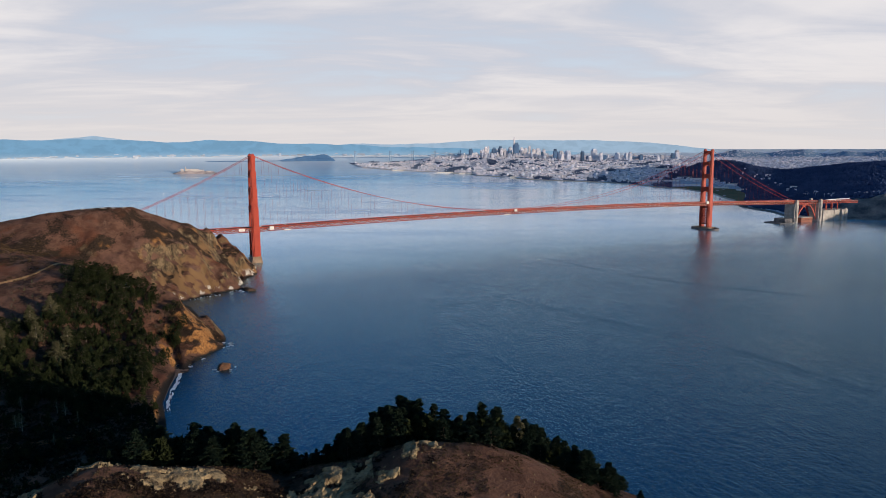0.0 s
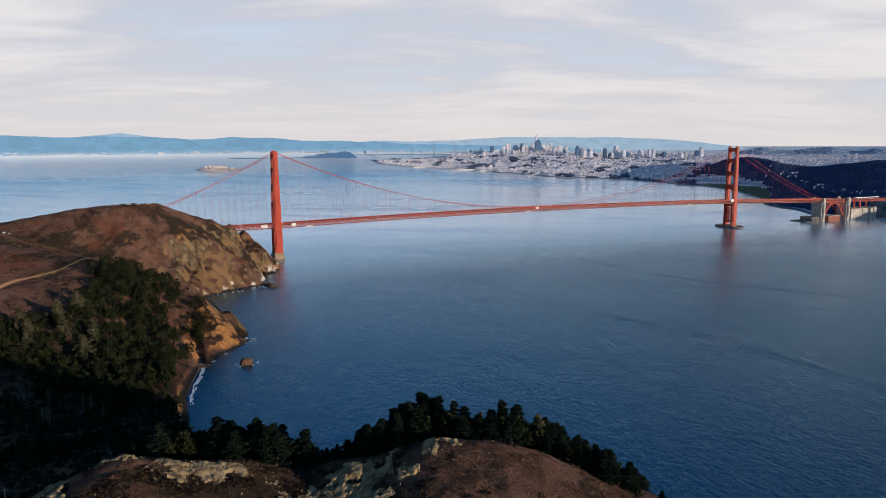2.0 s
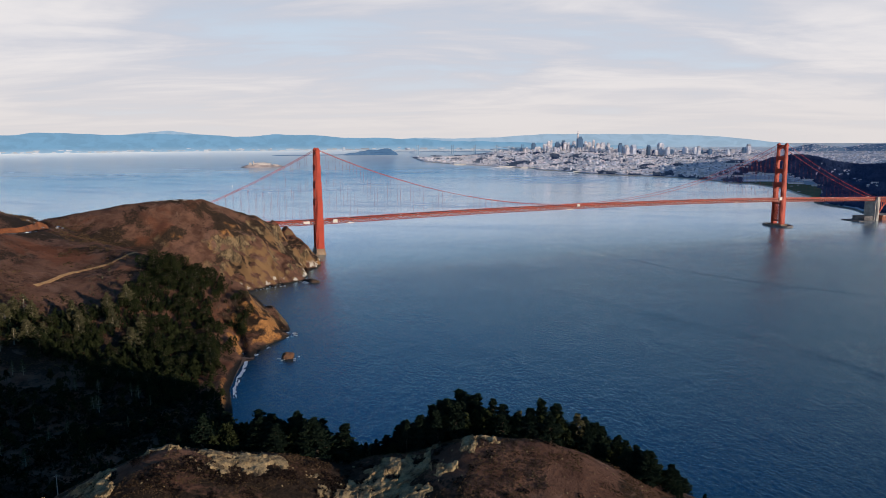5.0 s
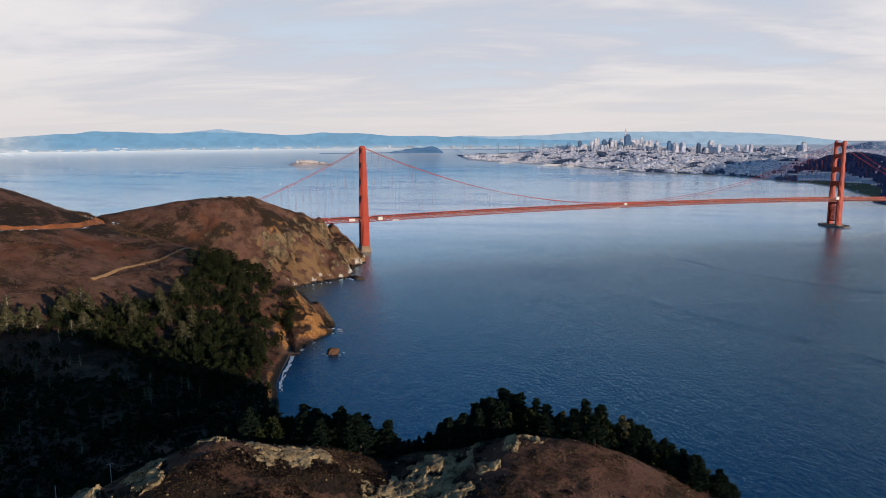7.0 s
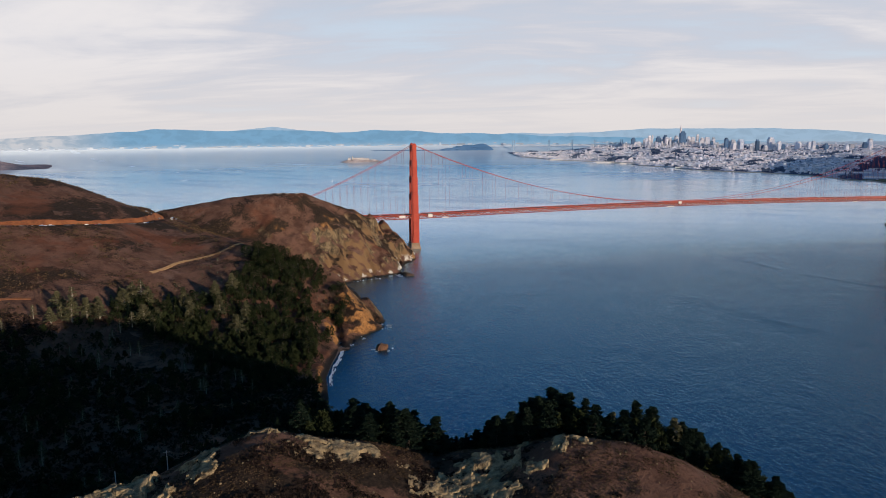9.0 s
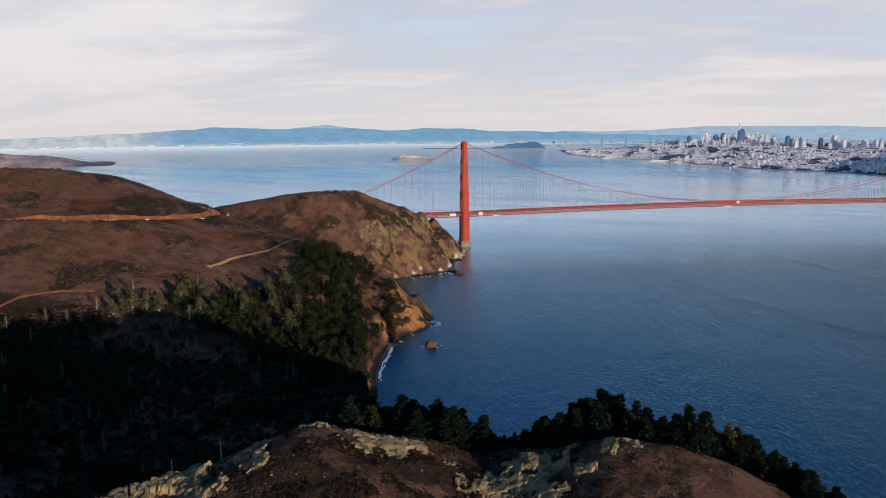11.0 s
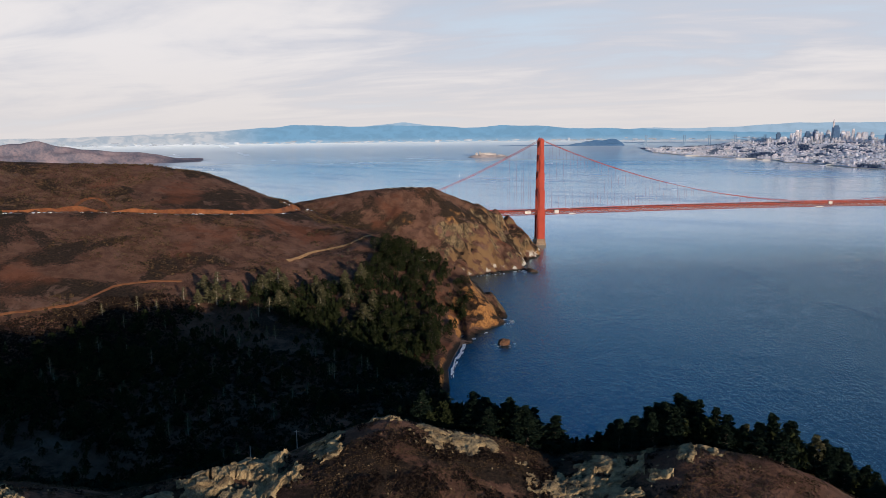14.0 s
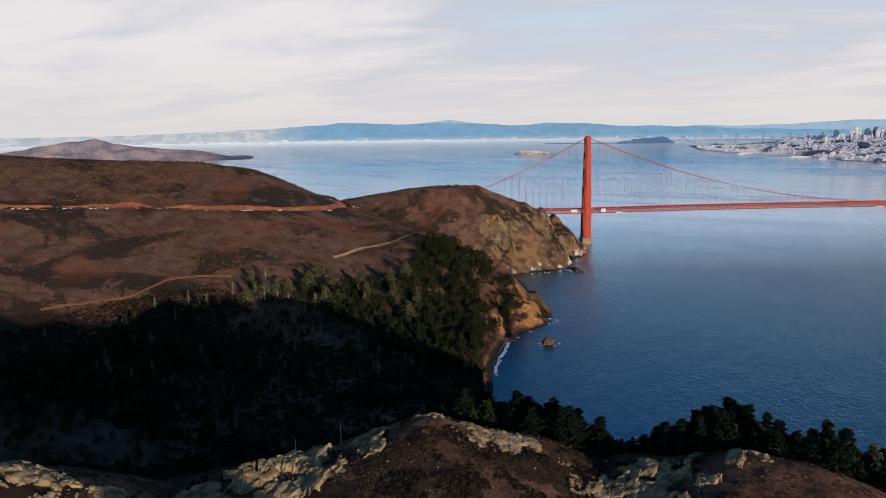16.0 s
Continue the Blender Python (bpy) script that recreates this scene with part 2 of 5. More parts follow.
M = {
    "hill": hill_material(), "water": water_material(),
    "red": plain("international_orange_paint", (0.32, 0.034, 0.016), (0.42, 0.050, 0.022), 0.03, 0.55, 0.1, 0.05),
    "concrete": plain("weathered_concrete", (0.30, 0.27, 0.235), (0.48, 0.43, 0.37), 0.08, 0.9),
    "asphalt": plain("asphalt", (0.06, 0.06, 0.062), (0.11, 0.105, 0.10), 0.2, 0.9),
    "pale": plain("pale_tarpaulin", (0.62, 0.58, 0.52), (0.74, 0.70, 0.63), 0.3, 0.8),
    "rock": plain("tan_chert_rock", (0.085, 0.058, 0.033), (0.38, 0.275, 0.145), 0.22, 0.95, 1.0, 0.5, vary=0.06),
    "darkrock": plain("dark_wet_rock", (0.045, 0.035, 0.028), (0.15, 0.085, 0.05), 0.2, 0.85, 0.9, 0.5),
    "pierstone": plain("rust_stained_pier", (0.20, 0.12, 0.075), (0.34, 0.25, 0.17), 0.1, 0.9),
    "shorecliff": plain("grey_shore_cliff", (0.065, 0.068, 0.078), (0.27, 0.235, 0.21), 0.03, 0.95, 0.9, 3.0),
    "redrock": plain("red_brown_sea_rock", (0.050, 0.030, 0.020), (0.20, 0.095, 0.050), 0.25, 0.9, 0.9, 0.5),
    "sand": plain("wet_sand", (0.085, 0.055, 0.042), (0.15, 0.10, 0.075), 0.06, 0.9),
    "foam": plain("sea_foam", (0.50, 0.52, 0.56), (0.74, 0.76, 0.78), 0.5, 0.7),
    "bark": plain("tree_bark", (0.06, 0.045, 0.035), (0.14, 0.11, 0.085), 0.8, 0.95),
    "greybark": plain("bare_grey_wood", (0.20, 0.17, 0.13), (0.33, 0.29, 0.22), 0.8, 0.95),
    # Shade inside the crowns is put into both foliage colours as a darker base.
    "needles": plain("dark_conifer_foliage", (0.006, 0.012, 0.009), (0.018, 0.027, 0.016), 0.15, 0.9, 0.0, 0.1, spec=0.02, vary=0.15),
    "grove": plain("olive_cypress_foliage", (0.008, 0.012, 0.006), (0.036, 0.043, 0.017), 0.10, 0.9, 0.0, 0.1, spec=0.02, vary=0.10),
    # Sun on the gusset plates is painted in as a pale tone.
    "plate": plain("sunlit_gusset_paint", (0.52, 0.24, 0.17), (0.62, 0.34, 0.25), 0.2, 0.6),
    "deckred": plain("dull_red_walkway", (0.13, 0.045, 0.036), (0.20, 0.075, 0.06), 0.1, 0.8),
    "olive": plain("grey_green_foliage", (0.055, 0.054, 0.026), (0.125, 0.112, 0.060), 0.15, 0.9, 0.0, 0.1, spec=0.05, vary=0.15),
    "scrubleaf": plain("dry_scrub_foliage", (0.048, 0.031, 0.018), (0.130, 0.084, 0.047), 0.10, 0.95, 0.0, 0.1, spec=0.05, vary=0.2),
    "dirt": plain("ochre_dirt_road", (0.33, 0.17, 0.07), (0.50, 0.30, 0.14), 0.2, 0.95),
    # Low sun grazing the asphalt is put into this paler tone.
    "roadway": plain("sun_grazed_road", (0.20, 0.18, 0.165), (0.32, 0.285, 0.26), 0.2, 0.9),
    "cut": plain("rust_soil_cut", (0.12, 0.040, 0.017), (0.27, 0.098, 0.036), 0.06, 0.95, 0.6, 0.5),
    "trail": plain("rust_dirt_trail", (0.17, 0.062, 0.025), (0.27, 0.112, 0.045), 0.15, 0.95),
    # Same red paint as the towers, with the deck's shade put into the colour.
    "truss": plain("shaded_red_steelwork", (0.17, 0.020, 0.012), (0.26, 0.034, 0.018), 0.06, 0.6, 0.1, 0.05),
    # Blue far haze is mixed into the woods, house and ground colours.
    "woods": plain("hazed_wooded_hill", (0.032, 0.056, 0.128), (0.060, 0.090, 0.180), 0.012, 0.95, 0.3, 4.0, spec=0.05),
    "city": plain("hazed_stucco_blocks", (0.44, 0.50, 0.61), (0.90, 0.80, 0.77), 0.02, 0.85, 0, 0.1, vary=0.30),
    "cityground": plain("hazed_built_ground", (0.34, 0.39, 0.49), (0.54, 0.54, 0.58), 0.02, 0.95),
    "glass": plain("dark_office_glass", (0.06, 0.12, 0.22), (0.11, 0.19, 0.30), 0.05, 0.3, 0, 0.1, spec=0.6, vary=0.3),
    # Paler and bluer, with the far haze painted in.
    "streettrees": plain("hazed_street_trees", (0.070, 0.105, 0.170), (0.110, 0.145, 0.210), 0.02, 0.95, 0.0, 0.1, spec=0.05),
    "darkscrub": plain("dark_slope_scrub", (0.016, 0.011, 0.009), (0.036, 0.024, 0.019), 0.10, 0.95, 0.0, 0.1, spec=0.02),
    "lawn": plain("shore_meadow", (0.06, 0.085, 0.035), (0.12, 0.13, 0.06), 0.02, 0.95),
    "beach": plain("pale_beach", (0.42, 0.38, 0.32), (0.52, 0.47, 0.40), 0.03, 0.9),
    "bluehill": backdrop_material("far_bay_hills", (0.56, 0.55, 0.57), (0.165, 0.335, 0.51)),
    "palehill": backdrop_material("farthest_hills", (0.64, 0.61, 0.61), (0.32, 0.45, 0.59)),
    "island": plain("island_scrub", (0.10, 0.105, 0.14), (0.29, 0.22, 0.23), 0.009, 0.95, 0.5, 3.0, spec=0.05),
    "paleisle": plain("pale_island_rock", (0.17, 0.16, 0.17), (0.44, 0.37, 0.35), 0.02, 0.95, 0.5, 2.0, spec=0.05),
    # Haze over island, hills and far town is put into these base colours.
    "isle": plain("hazed_island_woods", (0.065, 0.145, 0.27), (0.11, 0.20, 0.33), 0.006, 0.95, 0.0, 3.0, spec=0.0),
    "hazehill": plain("hazed_city_hills", (0.13, 0.24, 0.37), (0.27, 0.36, 0.46), 0.012, 0.95, 0.0, 3.0, spec=0.0),
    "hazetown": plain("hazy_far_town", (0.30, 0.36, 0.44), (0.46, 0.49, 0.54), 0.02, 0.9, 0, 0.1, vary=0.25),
    "oldwall": plain("old_prison_wall", (0.34, 0.30, 0.28), (0.50, 0.45, 0.42), 0.05, 0.9),
    "brick": plain("fort_brick", (0.22, 0.08, 0.05), (0.30, 0.12, 0.08), 0.1, 0.9),
    "white": plain("white_paint", (0.72, 0.72, 0.72), (0.82, 0.82, 0.82), 0.5, 0.4),
    "black": plain("dark_rubber", (0.02, 0.02, 0.02), (0.04, 0.04, 0.04), 1.0, 0.7),
}
for i, c in enumerate(((0.75, 0.75, 0.74), (0.10, 0.10, 0.11), (0.36, 0.37, 0.39), (0.30, 0.04, 0.035), (0.05, 0.09, 0.20))):
    M["car%d" % i] = plain("car_paint_%s" % ("white", "black", "silver", "red", "blue")[i], c, tuple(v * 1.15 for v in c), 0.5, 0.25, 0.0, 0.1, spec=0.5)


# ---------------------------------------------------------------- mesh helpers
class Geo:
    """Collects vertices and faces of one mesh."""
    def __init__(self):
        self.v, self.f = [], []

    def add(self, verts, faces):
        n = len(self.v)
        self.v += [tuple(p) for p in verts]
        self.f += [tuple(i + n for i in f) for f in faces]
        return self

    def box(self, c, size, rz=0.0, top=1.0, topy=None):
        """A box standing on c (centre of its foot); top: how far it tapers."""
        x, y, z = (s / 2 for s in size)
        ty = top if topy is None else topy
        ca, sa = math.cos(rz), math.sin(rz)
        pts = []
        for k, (px, py) in ((0, (1, 1)), (1, (top, ty))):
            for sx, sy in ((-1, -1), (1, -1), (1, 1), (-1, 1)):
                a, b = sx * x * px, sy * y * py
                pts.append((c[0] + ca * a - sa * b, c[1] + sa * a + ca * b, c[2] + k * 2 * z))
        return self.add(pts, [(3, 2, 1, 0), (4, 5, 6, 7), (0, 1, 5, 4), (1, 2, 6, 5), (2, 3, 7, 6), (3, 0, 4, 7)])

    def beam(self, a, b, wide, high=None):
        """A square bar from a to b."""
        a, b = Vector(a), Vector(b)
        d = (b - a).normalized()
        side = d.cross(Vector((0, 0, 1)))
        side = side.normalized() if side.length > 1e-4 else Vector((1, 0, 0))
        up = side.cross(d)
        h = (high or wide) / 2
        pts = [e + side * (sx * wide / 2) + up * (sy * h) for e in (a, b) for sx, sy in ((-1, -1), (1, -1), (1, 1), (-1, 1))]
        return self.add(pts, [(0, 1, 2, 3), (7, 6, 5, 4), (0, 4, 5, 1), (1, 5, 6, 2), (2, 6, 7, 3), (3, 7, 4, 0)])

    def tube(self, path, radii, n=8):
        """A round rod along a path."""
        path = [Vector(p) for p in path]
        rings = []
        for i, p in enumerate(path):
            d = (path[min(i + 1, len(path) - 1)] - path[max(i - 1, 0)]).normalized()
            side = d.cross(Vector((0.13, 0.29, 1.0)) if abs(d.z) < 0.95 else Vector((1, 0.2, 0))).normalized()
            up = side.cross(d)
            r = radii[i] if isinstance(radii, (list, tuple)) else radii
            rings += [p + (side * math.cos(2 * math.pi * k / n) + up * math.sin(2 * math.pi * k / n)) * r for k in range(n)]
        fs = [(i * n + k, i * n + (k + 1) % n, (i + 1) * n + (k + 1) % n, (i + 1) * n + k) for i in range(len(path) - 1) for k in range(n)]
        return self.add(rings, fs + [tuple(range(n - 1, -1, -1)), tuple(range((len(path) - 1) * n, len(path) * n))])

    def prism(self, outline, z0, z1):
        n = len(outline)
        pts = [(x, y, z) for z in (z0, z1) for x, y in outline]
        return self.add(pts, [tuple(range(n - 1, -1, -1)), tuple(range(n, 2 * n))] + [(i, (i + 1) % n, n + (i + 1) % n, n + i) for i in range(n)])

    def mesh(self, name, mat, smooth=False):
        me = bpy.data.meshes.new(name)
        me.from_pydata(self.v, [], self.f)
        me.materials.append(mat)
        if smooth:
            me.polygons.foreach_set("use_smooth", [True] * len(me.polygons))
        me.update()
        return me


def part(name, geo, mat, parent, label="", smooth=False):
    ob = new(name, geo.mesh(name, mat, smooth) if isinstance(geo, Geo) else geo)
    ob.parent = parent
    if label:
        ob["label"] = label
    return ob


def thing(name, m, label, category, group="", kind=""):
    ob = new(name)
    ob.matrix_world = m
    return tagged(ob, label, category, group, kind)


def single(name, geo, mat, label, category, group="", kind="", smooth=False, m=None):
    ob = new(name, geo.mesh(name, mat, smooth) if isinstance(geo, Geo) else geo)
    if m is not None:
        ob.matrix_world = m
    return tagged(ob, label, category, group, kind)


# Value noise on arrays
TABLE = np.random.RandomState(4).rand(256, 256)


def vnoise(x, y, step):
    u, v = np.asarray(x, float) / step + 91.3, np.asarray(y, float) / step + 37.7
    i, j = np.floor(u).astype(int), np.floor(v).astype(int)
    a, b = u - i, v - j
    a, b = a * a * (3 - 2 * a), b * b * (3 - 2 * b)
    g = lambda p, q: TABLE[p % 256, q % 256]
    return ((g(i, j) * (1 - a) + g(i + 1, j) * a) * (1 - b) + (g(i, j + 1) * (1 - a) + g(i + 1, j + 1) * a) * b) * 2 - 1


def fbm(x, y, step, octaves=5, gain=0.5):
    out, amp = 0.0, 1.0
    for o in range(octaves):
        out = out + amp * vnoise(x + 17.3 * o, y - 29.1 * o, step / 2 ** o)
        amp *= gain
    return out


# Land and water past 2.6 km are drawn in towards the viewpoint, so that
# thirty kilometres of bay find room within the camera's five.
NEAR, ROOM = 2600.0, 2290.0


def squeeze(x, y, z):
    x, y, z = (np.asarray(v, float) for v in (x, y, z))
    d = np.hypot(x, y) + 1e-6
    z = z - np.where(d > NEAR, (d * d - NEAR * NEAR) / 1.48e7, 0.0)       # the earth's curve
    k = np.where(d > NEAR, (NEAR + ROOM * (1 - np.exp(-(d - NEAR) / ROOM))) / d, 1.0)
    return x * k, y * k, EYE + (z - EYE) * k


def squeezed(geo):
    a = np.array(geo.v)
    geo.v = [tuple(p) for p in np.stack(squeeze(a[:, 0], a[:, 1], a[:, 2]), 1)]
    return geo


def polar(az, d):
    return d * math.sin(radians(az)), d * math.cos(radians(az))


def grid_geo(X, Y, Z, keep=None):
    """A sheet over a grid of points; keep: which points have land."""
    n, m = X.shape
    idx = np.arange(n * m).reshape(n, m)
    q = np.stack([idx[:-1, :-1], idx[1:, :-1], idx[1:, 1:], idx[:-1, 1:]], -1).reshape(-1, 4)
    if keep is not None:
        q = q[keep.ravel()[q].any(1)]
    used = np.unique(q)
    back = np.full(n * m, -1)
    back[used] = np.arange(len(used))
    g = Geo()
    g.v = np.stack([X.ravel(), Y.ravel(), Z.ravel()], 1)[used].tolist()
    g.f = back[q].tolist()
    return g


# ---------------------------------------------------------------- water
rings = np.concatenate([[0], np.linspace(60, 2600, 48), np.geomspace(2700, 34000, 44)])
turns = np.radians(np.linspace(0, 360, 241))
D, A = np.meshgrid(rings, turns, indexing="ij")
sx_, sy_, sz_ = squeeze(D * np.sin(A), D * np.cos(A), 0 * D)
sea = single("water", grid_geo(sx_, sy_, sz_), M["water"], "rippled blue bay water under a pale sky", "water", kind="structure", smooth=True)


# ---------------------------------------------------------------- headland terrain
# Each ridge is a crest line of (x, y, z, fall to its left, fall to its right).
# The first three points lie out of view, raised to shade the valley.
NEAR_RIDGE = [(-640, -150, 172, .60, .30), (-420, 10, 160, .62, .30), (-330, 80, 142, .62, .30), (-262, 146, 123, .60, .30), (-228, 195, 101, .50, .25), (-190, 236, 104, .55, .30),
              (-165, 250, 108, .55, .30), (-139, 266, 120, .60, .32), (-105, 282, 111, .58, .32), (-77, 290, 96, .52, .30), (-45, 297, 105, .55, .30),
              (-9, 300, 115, .60, .32), (14, 300, 114, .62, .34), (40, 298, 99, .62, .42), (70, 302, 76, .66, .60), (105, 316, 42, .8, .8), (140, 326, -8, .9, .9)]
BACK_RIDGE = [(60, -420, 150, .35, .35), (20, -120, 142, .4, .4), (-20, 90, 122, .7, .7)]
# Unseen knoll near the viewpoint, added to shade the crest's dip and the slope.
SHADE_KNOLL = [(71, 3, 149, .7, .7), (81, 20, 149, .7, .7)]
VALLEY = [(-285, 650, 1.5, .30, .30), (-335, 600, 8, .12, .12), (-450, 520, 24, .1, .1), (-640, 400, 58, .12, .12), (-900, 250, 110, .15, .15)]
SPUR = [(-700, 960, 111, .8, .38), (-600, 905, 106, .9, .38), (-482, 880, 101, 1.0, .40), (-412, 886, 80, 1.2, .46), (-355, 884, 60, 1.3, .56),
        (-325, 876, 38, 1.3, .75), (-300, 866, 2, 1.4, 1.2)]
BLUFF = [(-400, 800, 46, .5, .55), (-334, 778, 18, .8, .9), (-308, 772, 1, 1.2, 1.2)]
BATTERY_HILL = [(-800, 1085, 107, .5, .50), (-731, 1135, 124, .6, .6), (-657, 1157, 137, .6, .75), (-586, 1183, 143, .6, .95), (-533, 1219, 142, .6, .95),
                (-494, 1267, 115, .7, .95), (-460, 1324, 89, .8, 1.1), (-438, 1374, 66, .9, 1.3), (-424, 1404, 40, 1.0, 1.5), (-418, 1422, 2, 1.3, 1.6)]
CAPE = [(-530, 1238, 112, .9, .9), (-440, 1203, 56, 1.0, 1.0), (-380, 1193, 24, 1.1, 1.1), (-343, 1189, 2, 1.3, 1.3)]
HIGH_RIDGE = [(-1900, 200, 262, .3, .30), (-1450, 420, 238, .3, .30), (-1067, 652, 217, .5, .34), (-1027, 713, 209, .5, .34), (-953, 809, 201, .5, .34), (-895, 873, 197, .5, .34),
              (-843, 923, 185, .6, .38), (-807, 980, 152, .6, .42), (-760, 1030, 132, .6, .5), (-748, 1040, 120, .6, .6)]
ROAD = [(-1300, 20, 176, .10, .40), (-1000, 300, 166, .10, .42), (-889, 537, 155, .10, .40), (-855, 604, 150, .10, .40), (-827, 651, 147, .10, .40), (-800, 684, 144, .10, .40), (-769, 715, 141, .10, .40),
        (-725, 756, 136, .10, .40), (-692, 802, 132, .10, .40), (-668, 863, 126, .10, .42), (-658, 922, 121, .10, .45), (-686, 985, 114, .10, .55), (-700, 1033, 111, .10, .7)]
ROAD_Z = [(p[0], p[1], p[2]) for p in ROAD] + [(-752, 1062, 109)]


def crest(x, y, line, soft=6.0):
    """Height of the slopes that fall away on both sides of a crest line."""
    out = np.full(np.shape(x), -1e3)
    for (x0, y0, z0, l0, r0), (x1, y1, z1, l1, r1) in zip(line[:-1], line[1:]):
        dx, dy = x1 - x0, y1 - y0
        ll = dx * dx + dy * dy
        t = np.clip(((x - x0) * dx + (y - y0) * dy) / ll, 0, 1)
        ex, ey = x - x0 - t * dx, y - y0 - t * dy
        d = np.hypot(ex, ey) + 1e-6
        side = (dx * ey - dy * ex) / (d * math.sqrt(ll))           # +1 to the left
        fall = (l0 + t * (l1 - l0)) * (1 + side) / 2 + (r0 + t * (r1 - r0)) * (1 - side) / 2
        out = np.maximum(out, z0 + t * (z1 - z0) - fall * (np.sqrt(d * d + soft * soft) - soft))
    return out


def line_near(x, y, line):
    """Distance to a line and the height of its nearest point."""
    best, z = np.full(np.shape(x), 1e9), np.zeros(np.shape(x))
    for p, q in zip(line[:-1], line[1:]):
        dx, dy = q[0] - p[0], q[1] - p[1]
        t = np.clip(((x - p[0]) * dx + (y - p[1]) * dy) / (dx * dx + dy * dy), 0, 1)
        d = np.hypot(x - p[0] - t * dx, y - p[1] - t * dy)
        z = np.where(d < best, p[2] + t * (q[2] - p[2]), z)
        best = np.minimum(best, d)
    return best, z


def hgt(x, y):
    """Ground height of the headland."""
    x, y = np.asarray(x, float), np.asarray(y, float)
    wx, wy = x + 9 * fbm(x, y, 70, 4), y + 9 * fbm(x + 500, y, 70, 4)
    hs = [crest(x + (wx - x) * .3, y + (wy - y) * .3, NEAR_RIDGE, 8), crest(wx, wy, BACK_RIDGE, 25), crest(x, y, SHADE_KNOLL, 10), crest(wx, wy, VALLEY, 10), crest(wx, wy, SPUR, 8), crest(wx, wy, BLUFF, 6),
          crest(wx, wy, BATTERY_HILL, 14), crest(wx, wy, CAPE, 5), crest(x, y, HIGH_RIDGE, 25), crest(x, y, ROAD, 5) - 1.2 * np.maximum(x + 570, 0) * np.clip((y - 872) / 50, 0, 1)]
    k = 5.0
    top = np.max(hs, axis=0)
    h = top + k * np.log(np.sum([np.exp(np.clip((q - top) / k, -40, 0)) for q in hs], axis=0)) + 0.8
    steep = np.clip((140 - h) / 140, 0.2, 1)
    h = h + 2.2 * fbm(x, y, 60, 5) * steep + 0.8 * np.abs(fbm(x + 200, y, 14, 4)) - 5.0 * np.abs(vnoise(x + 0.4 * y, y * 0.3, 38)) * np.clip((x + 540) / 120, 0, 1) * np.clip((y - 1000) / 80, 0, 1)
    cliffs = np.clip((x + 560) / 120, 0, 1) * np.clip((y - 1010) / 70, 0, 1) + np.clip((x + 350) / 25, 0, 1) * np.clip((y - 735) / 25, 0, 1) * np.clip((1000 - y) / 40, 0, 1)
    cliffs = np.clip(cliffs, 0, 1) * np.clip((118 - h) / 40, 0, 1) * np.clip(h / 6, 0, 1)
    along, down = 0.57 * x + 0.82 * y + 10 * fbm(x, y, 60, 3), 0.82 * x - 0.57 * y
    ribs = 15.0 * (0.40 - np.abs(vnoise(along, down * 0.16, 31))) + 8.0 * (0.36 - np.abs(vnoise(along + 0.35 * down, down * 0.22, 13))) + 3.6 * (0.4 - np.abs(vnoise(along, down * 0.4, 7.5))) + 2.0 * vnoise(x, y, 5.2)
    h = h + cliffs * ribs
    rim = np.interp(y, (540, 580, 606, 655, 695, 745), (-215, -240, -250, -273, -283, -292))       # the cove's waterline
    wet = np.clip((y - 500) / 60, 0, 1) * np.clip((752 - y) / 10, 0, 1)
    h = np.where(wet > 0, h * (1 - wet) + np.minimum(h, np.where(x > rim, 0.4, 0.15) * (rim - x) + 2.2 * np.maximum(rim - x - 8 - 4 * vnoise(x, y, 18), 0)) * wet, h)
    d, z = line_near(x, y, ROAD_Z)
    bed = np.clip((9 - d) / 5, 0, 1)
    return h * (1 - bed) + z * bed


gx = np.concatenate([np.arange(-1900, -760, 9.0), np.arange(-760, -560, 3.6), np.arange(-560, -260, 2.6), np.arange(-260, 240, 3.6)])
gy = np.concatenate([np.arange(-460, 120, 9.0), np.arange(120, 420, 2.6), np.arange(420, 730, 4.2), np.arange(730, 920, 3.0), np.arange(920, 1050, 4.2), np.arange(1050, 1450, 2.8)])
GX, GY = np.meshgrid(gx, gy, indexing="ij")
GZ = hgt(GX, GY)
hill = single("ground", grid_geo(GX, GY, GZ, GZ > -3), M["hill"], "steep brown coastal headland with dry scrub and rocky cliffs", "hillside", kind="structure", smooth=True)


def lie(x, y):
    """Height of the ground sheet at one spot."""
    i = min(max(int(np.searchsorted(gx, x)) - 1, 0), len(gx) - 2)
    j = min(max(int(np.searchsorted(gy, y)) - 1, 0), len(gy) - 2)
    u, v = (x - gx[i]) / (gx[i + 1] - gx[i]), (y - gy[j]) / (gy[j + 1] - gy[j])
    u, v = min(max(u, 0.0), 1.0), min(max(v, 0.0), 1.0)
    return (GZ[i, j] * (1 - u) + GZ[i + 1, j] * u) * (1 - v) + (GZ[i, j + 1] * (1 - u) + GZ[i + 1, j + 1] * u) * v


# ---------------------------------------------------------------- suspension bridge
AX = Vector((0.90727, 0.42055, 0))
SPAN, SIDE = 1283.0, 343.0
BRIDGE = Matrix.Translation((-401.8, 1490.3, 0)) @ Matrix.Rotation(math.atan2(AX.y, AX.x), 4, "Z")
HALF = 13.7                                  # cables stand this far from the deck's middle


def deck_z(s):
    """Height of the roadway."""
    if s < 0:
        return 73.2 + 0.004 * s
    if s <= SPAN:
        u = s / SPAN
        return 73.2 + 3.6 * u + 4 * 7.6 * u * (1 - u)
    return 76.8 - 0.0285 * (s - SPAN)


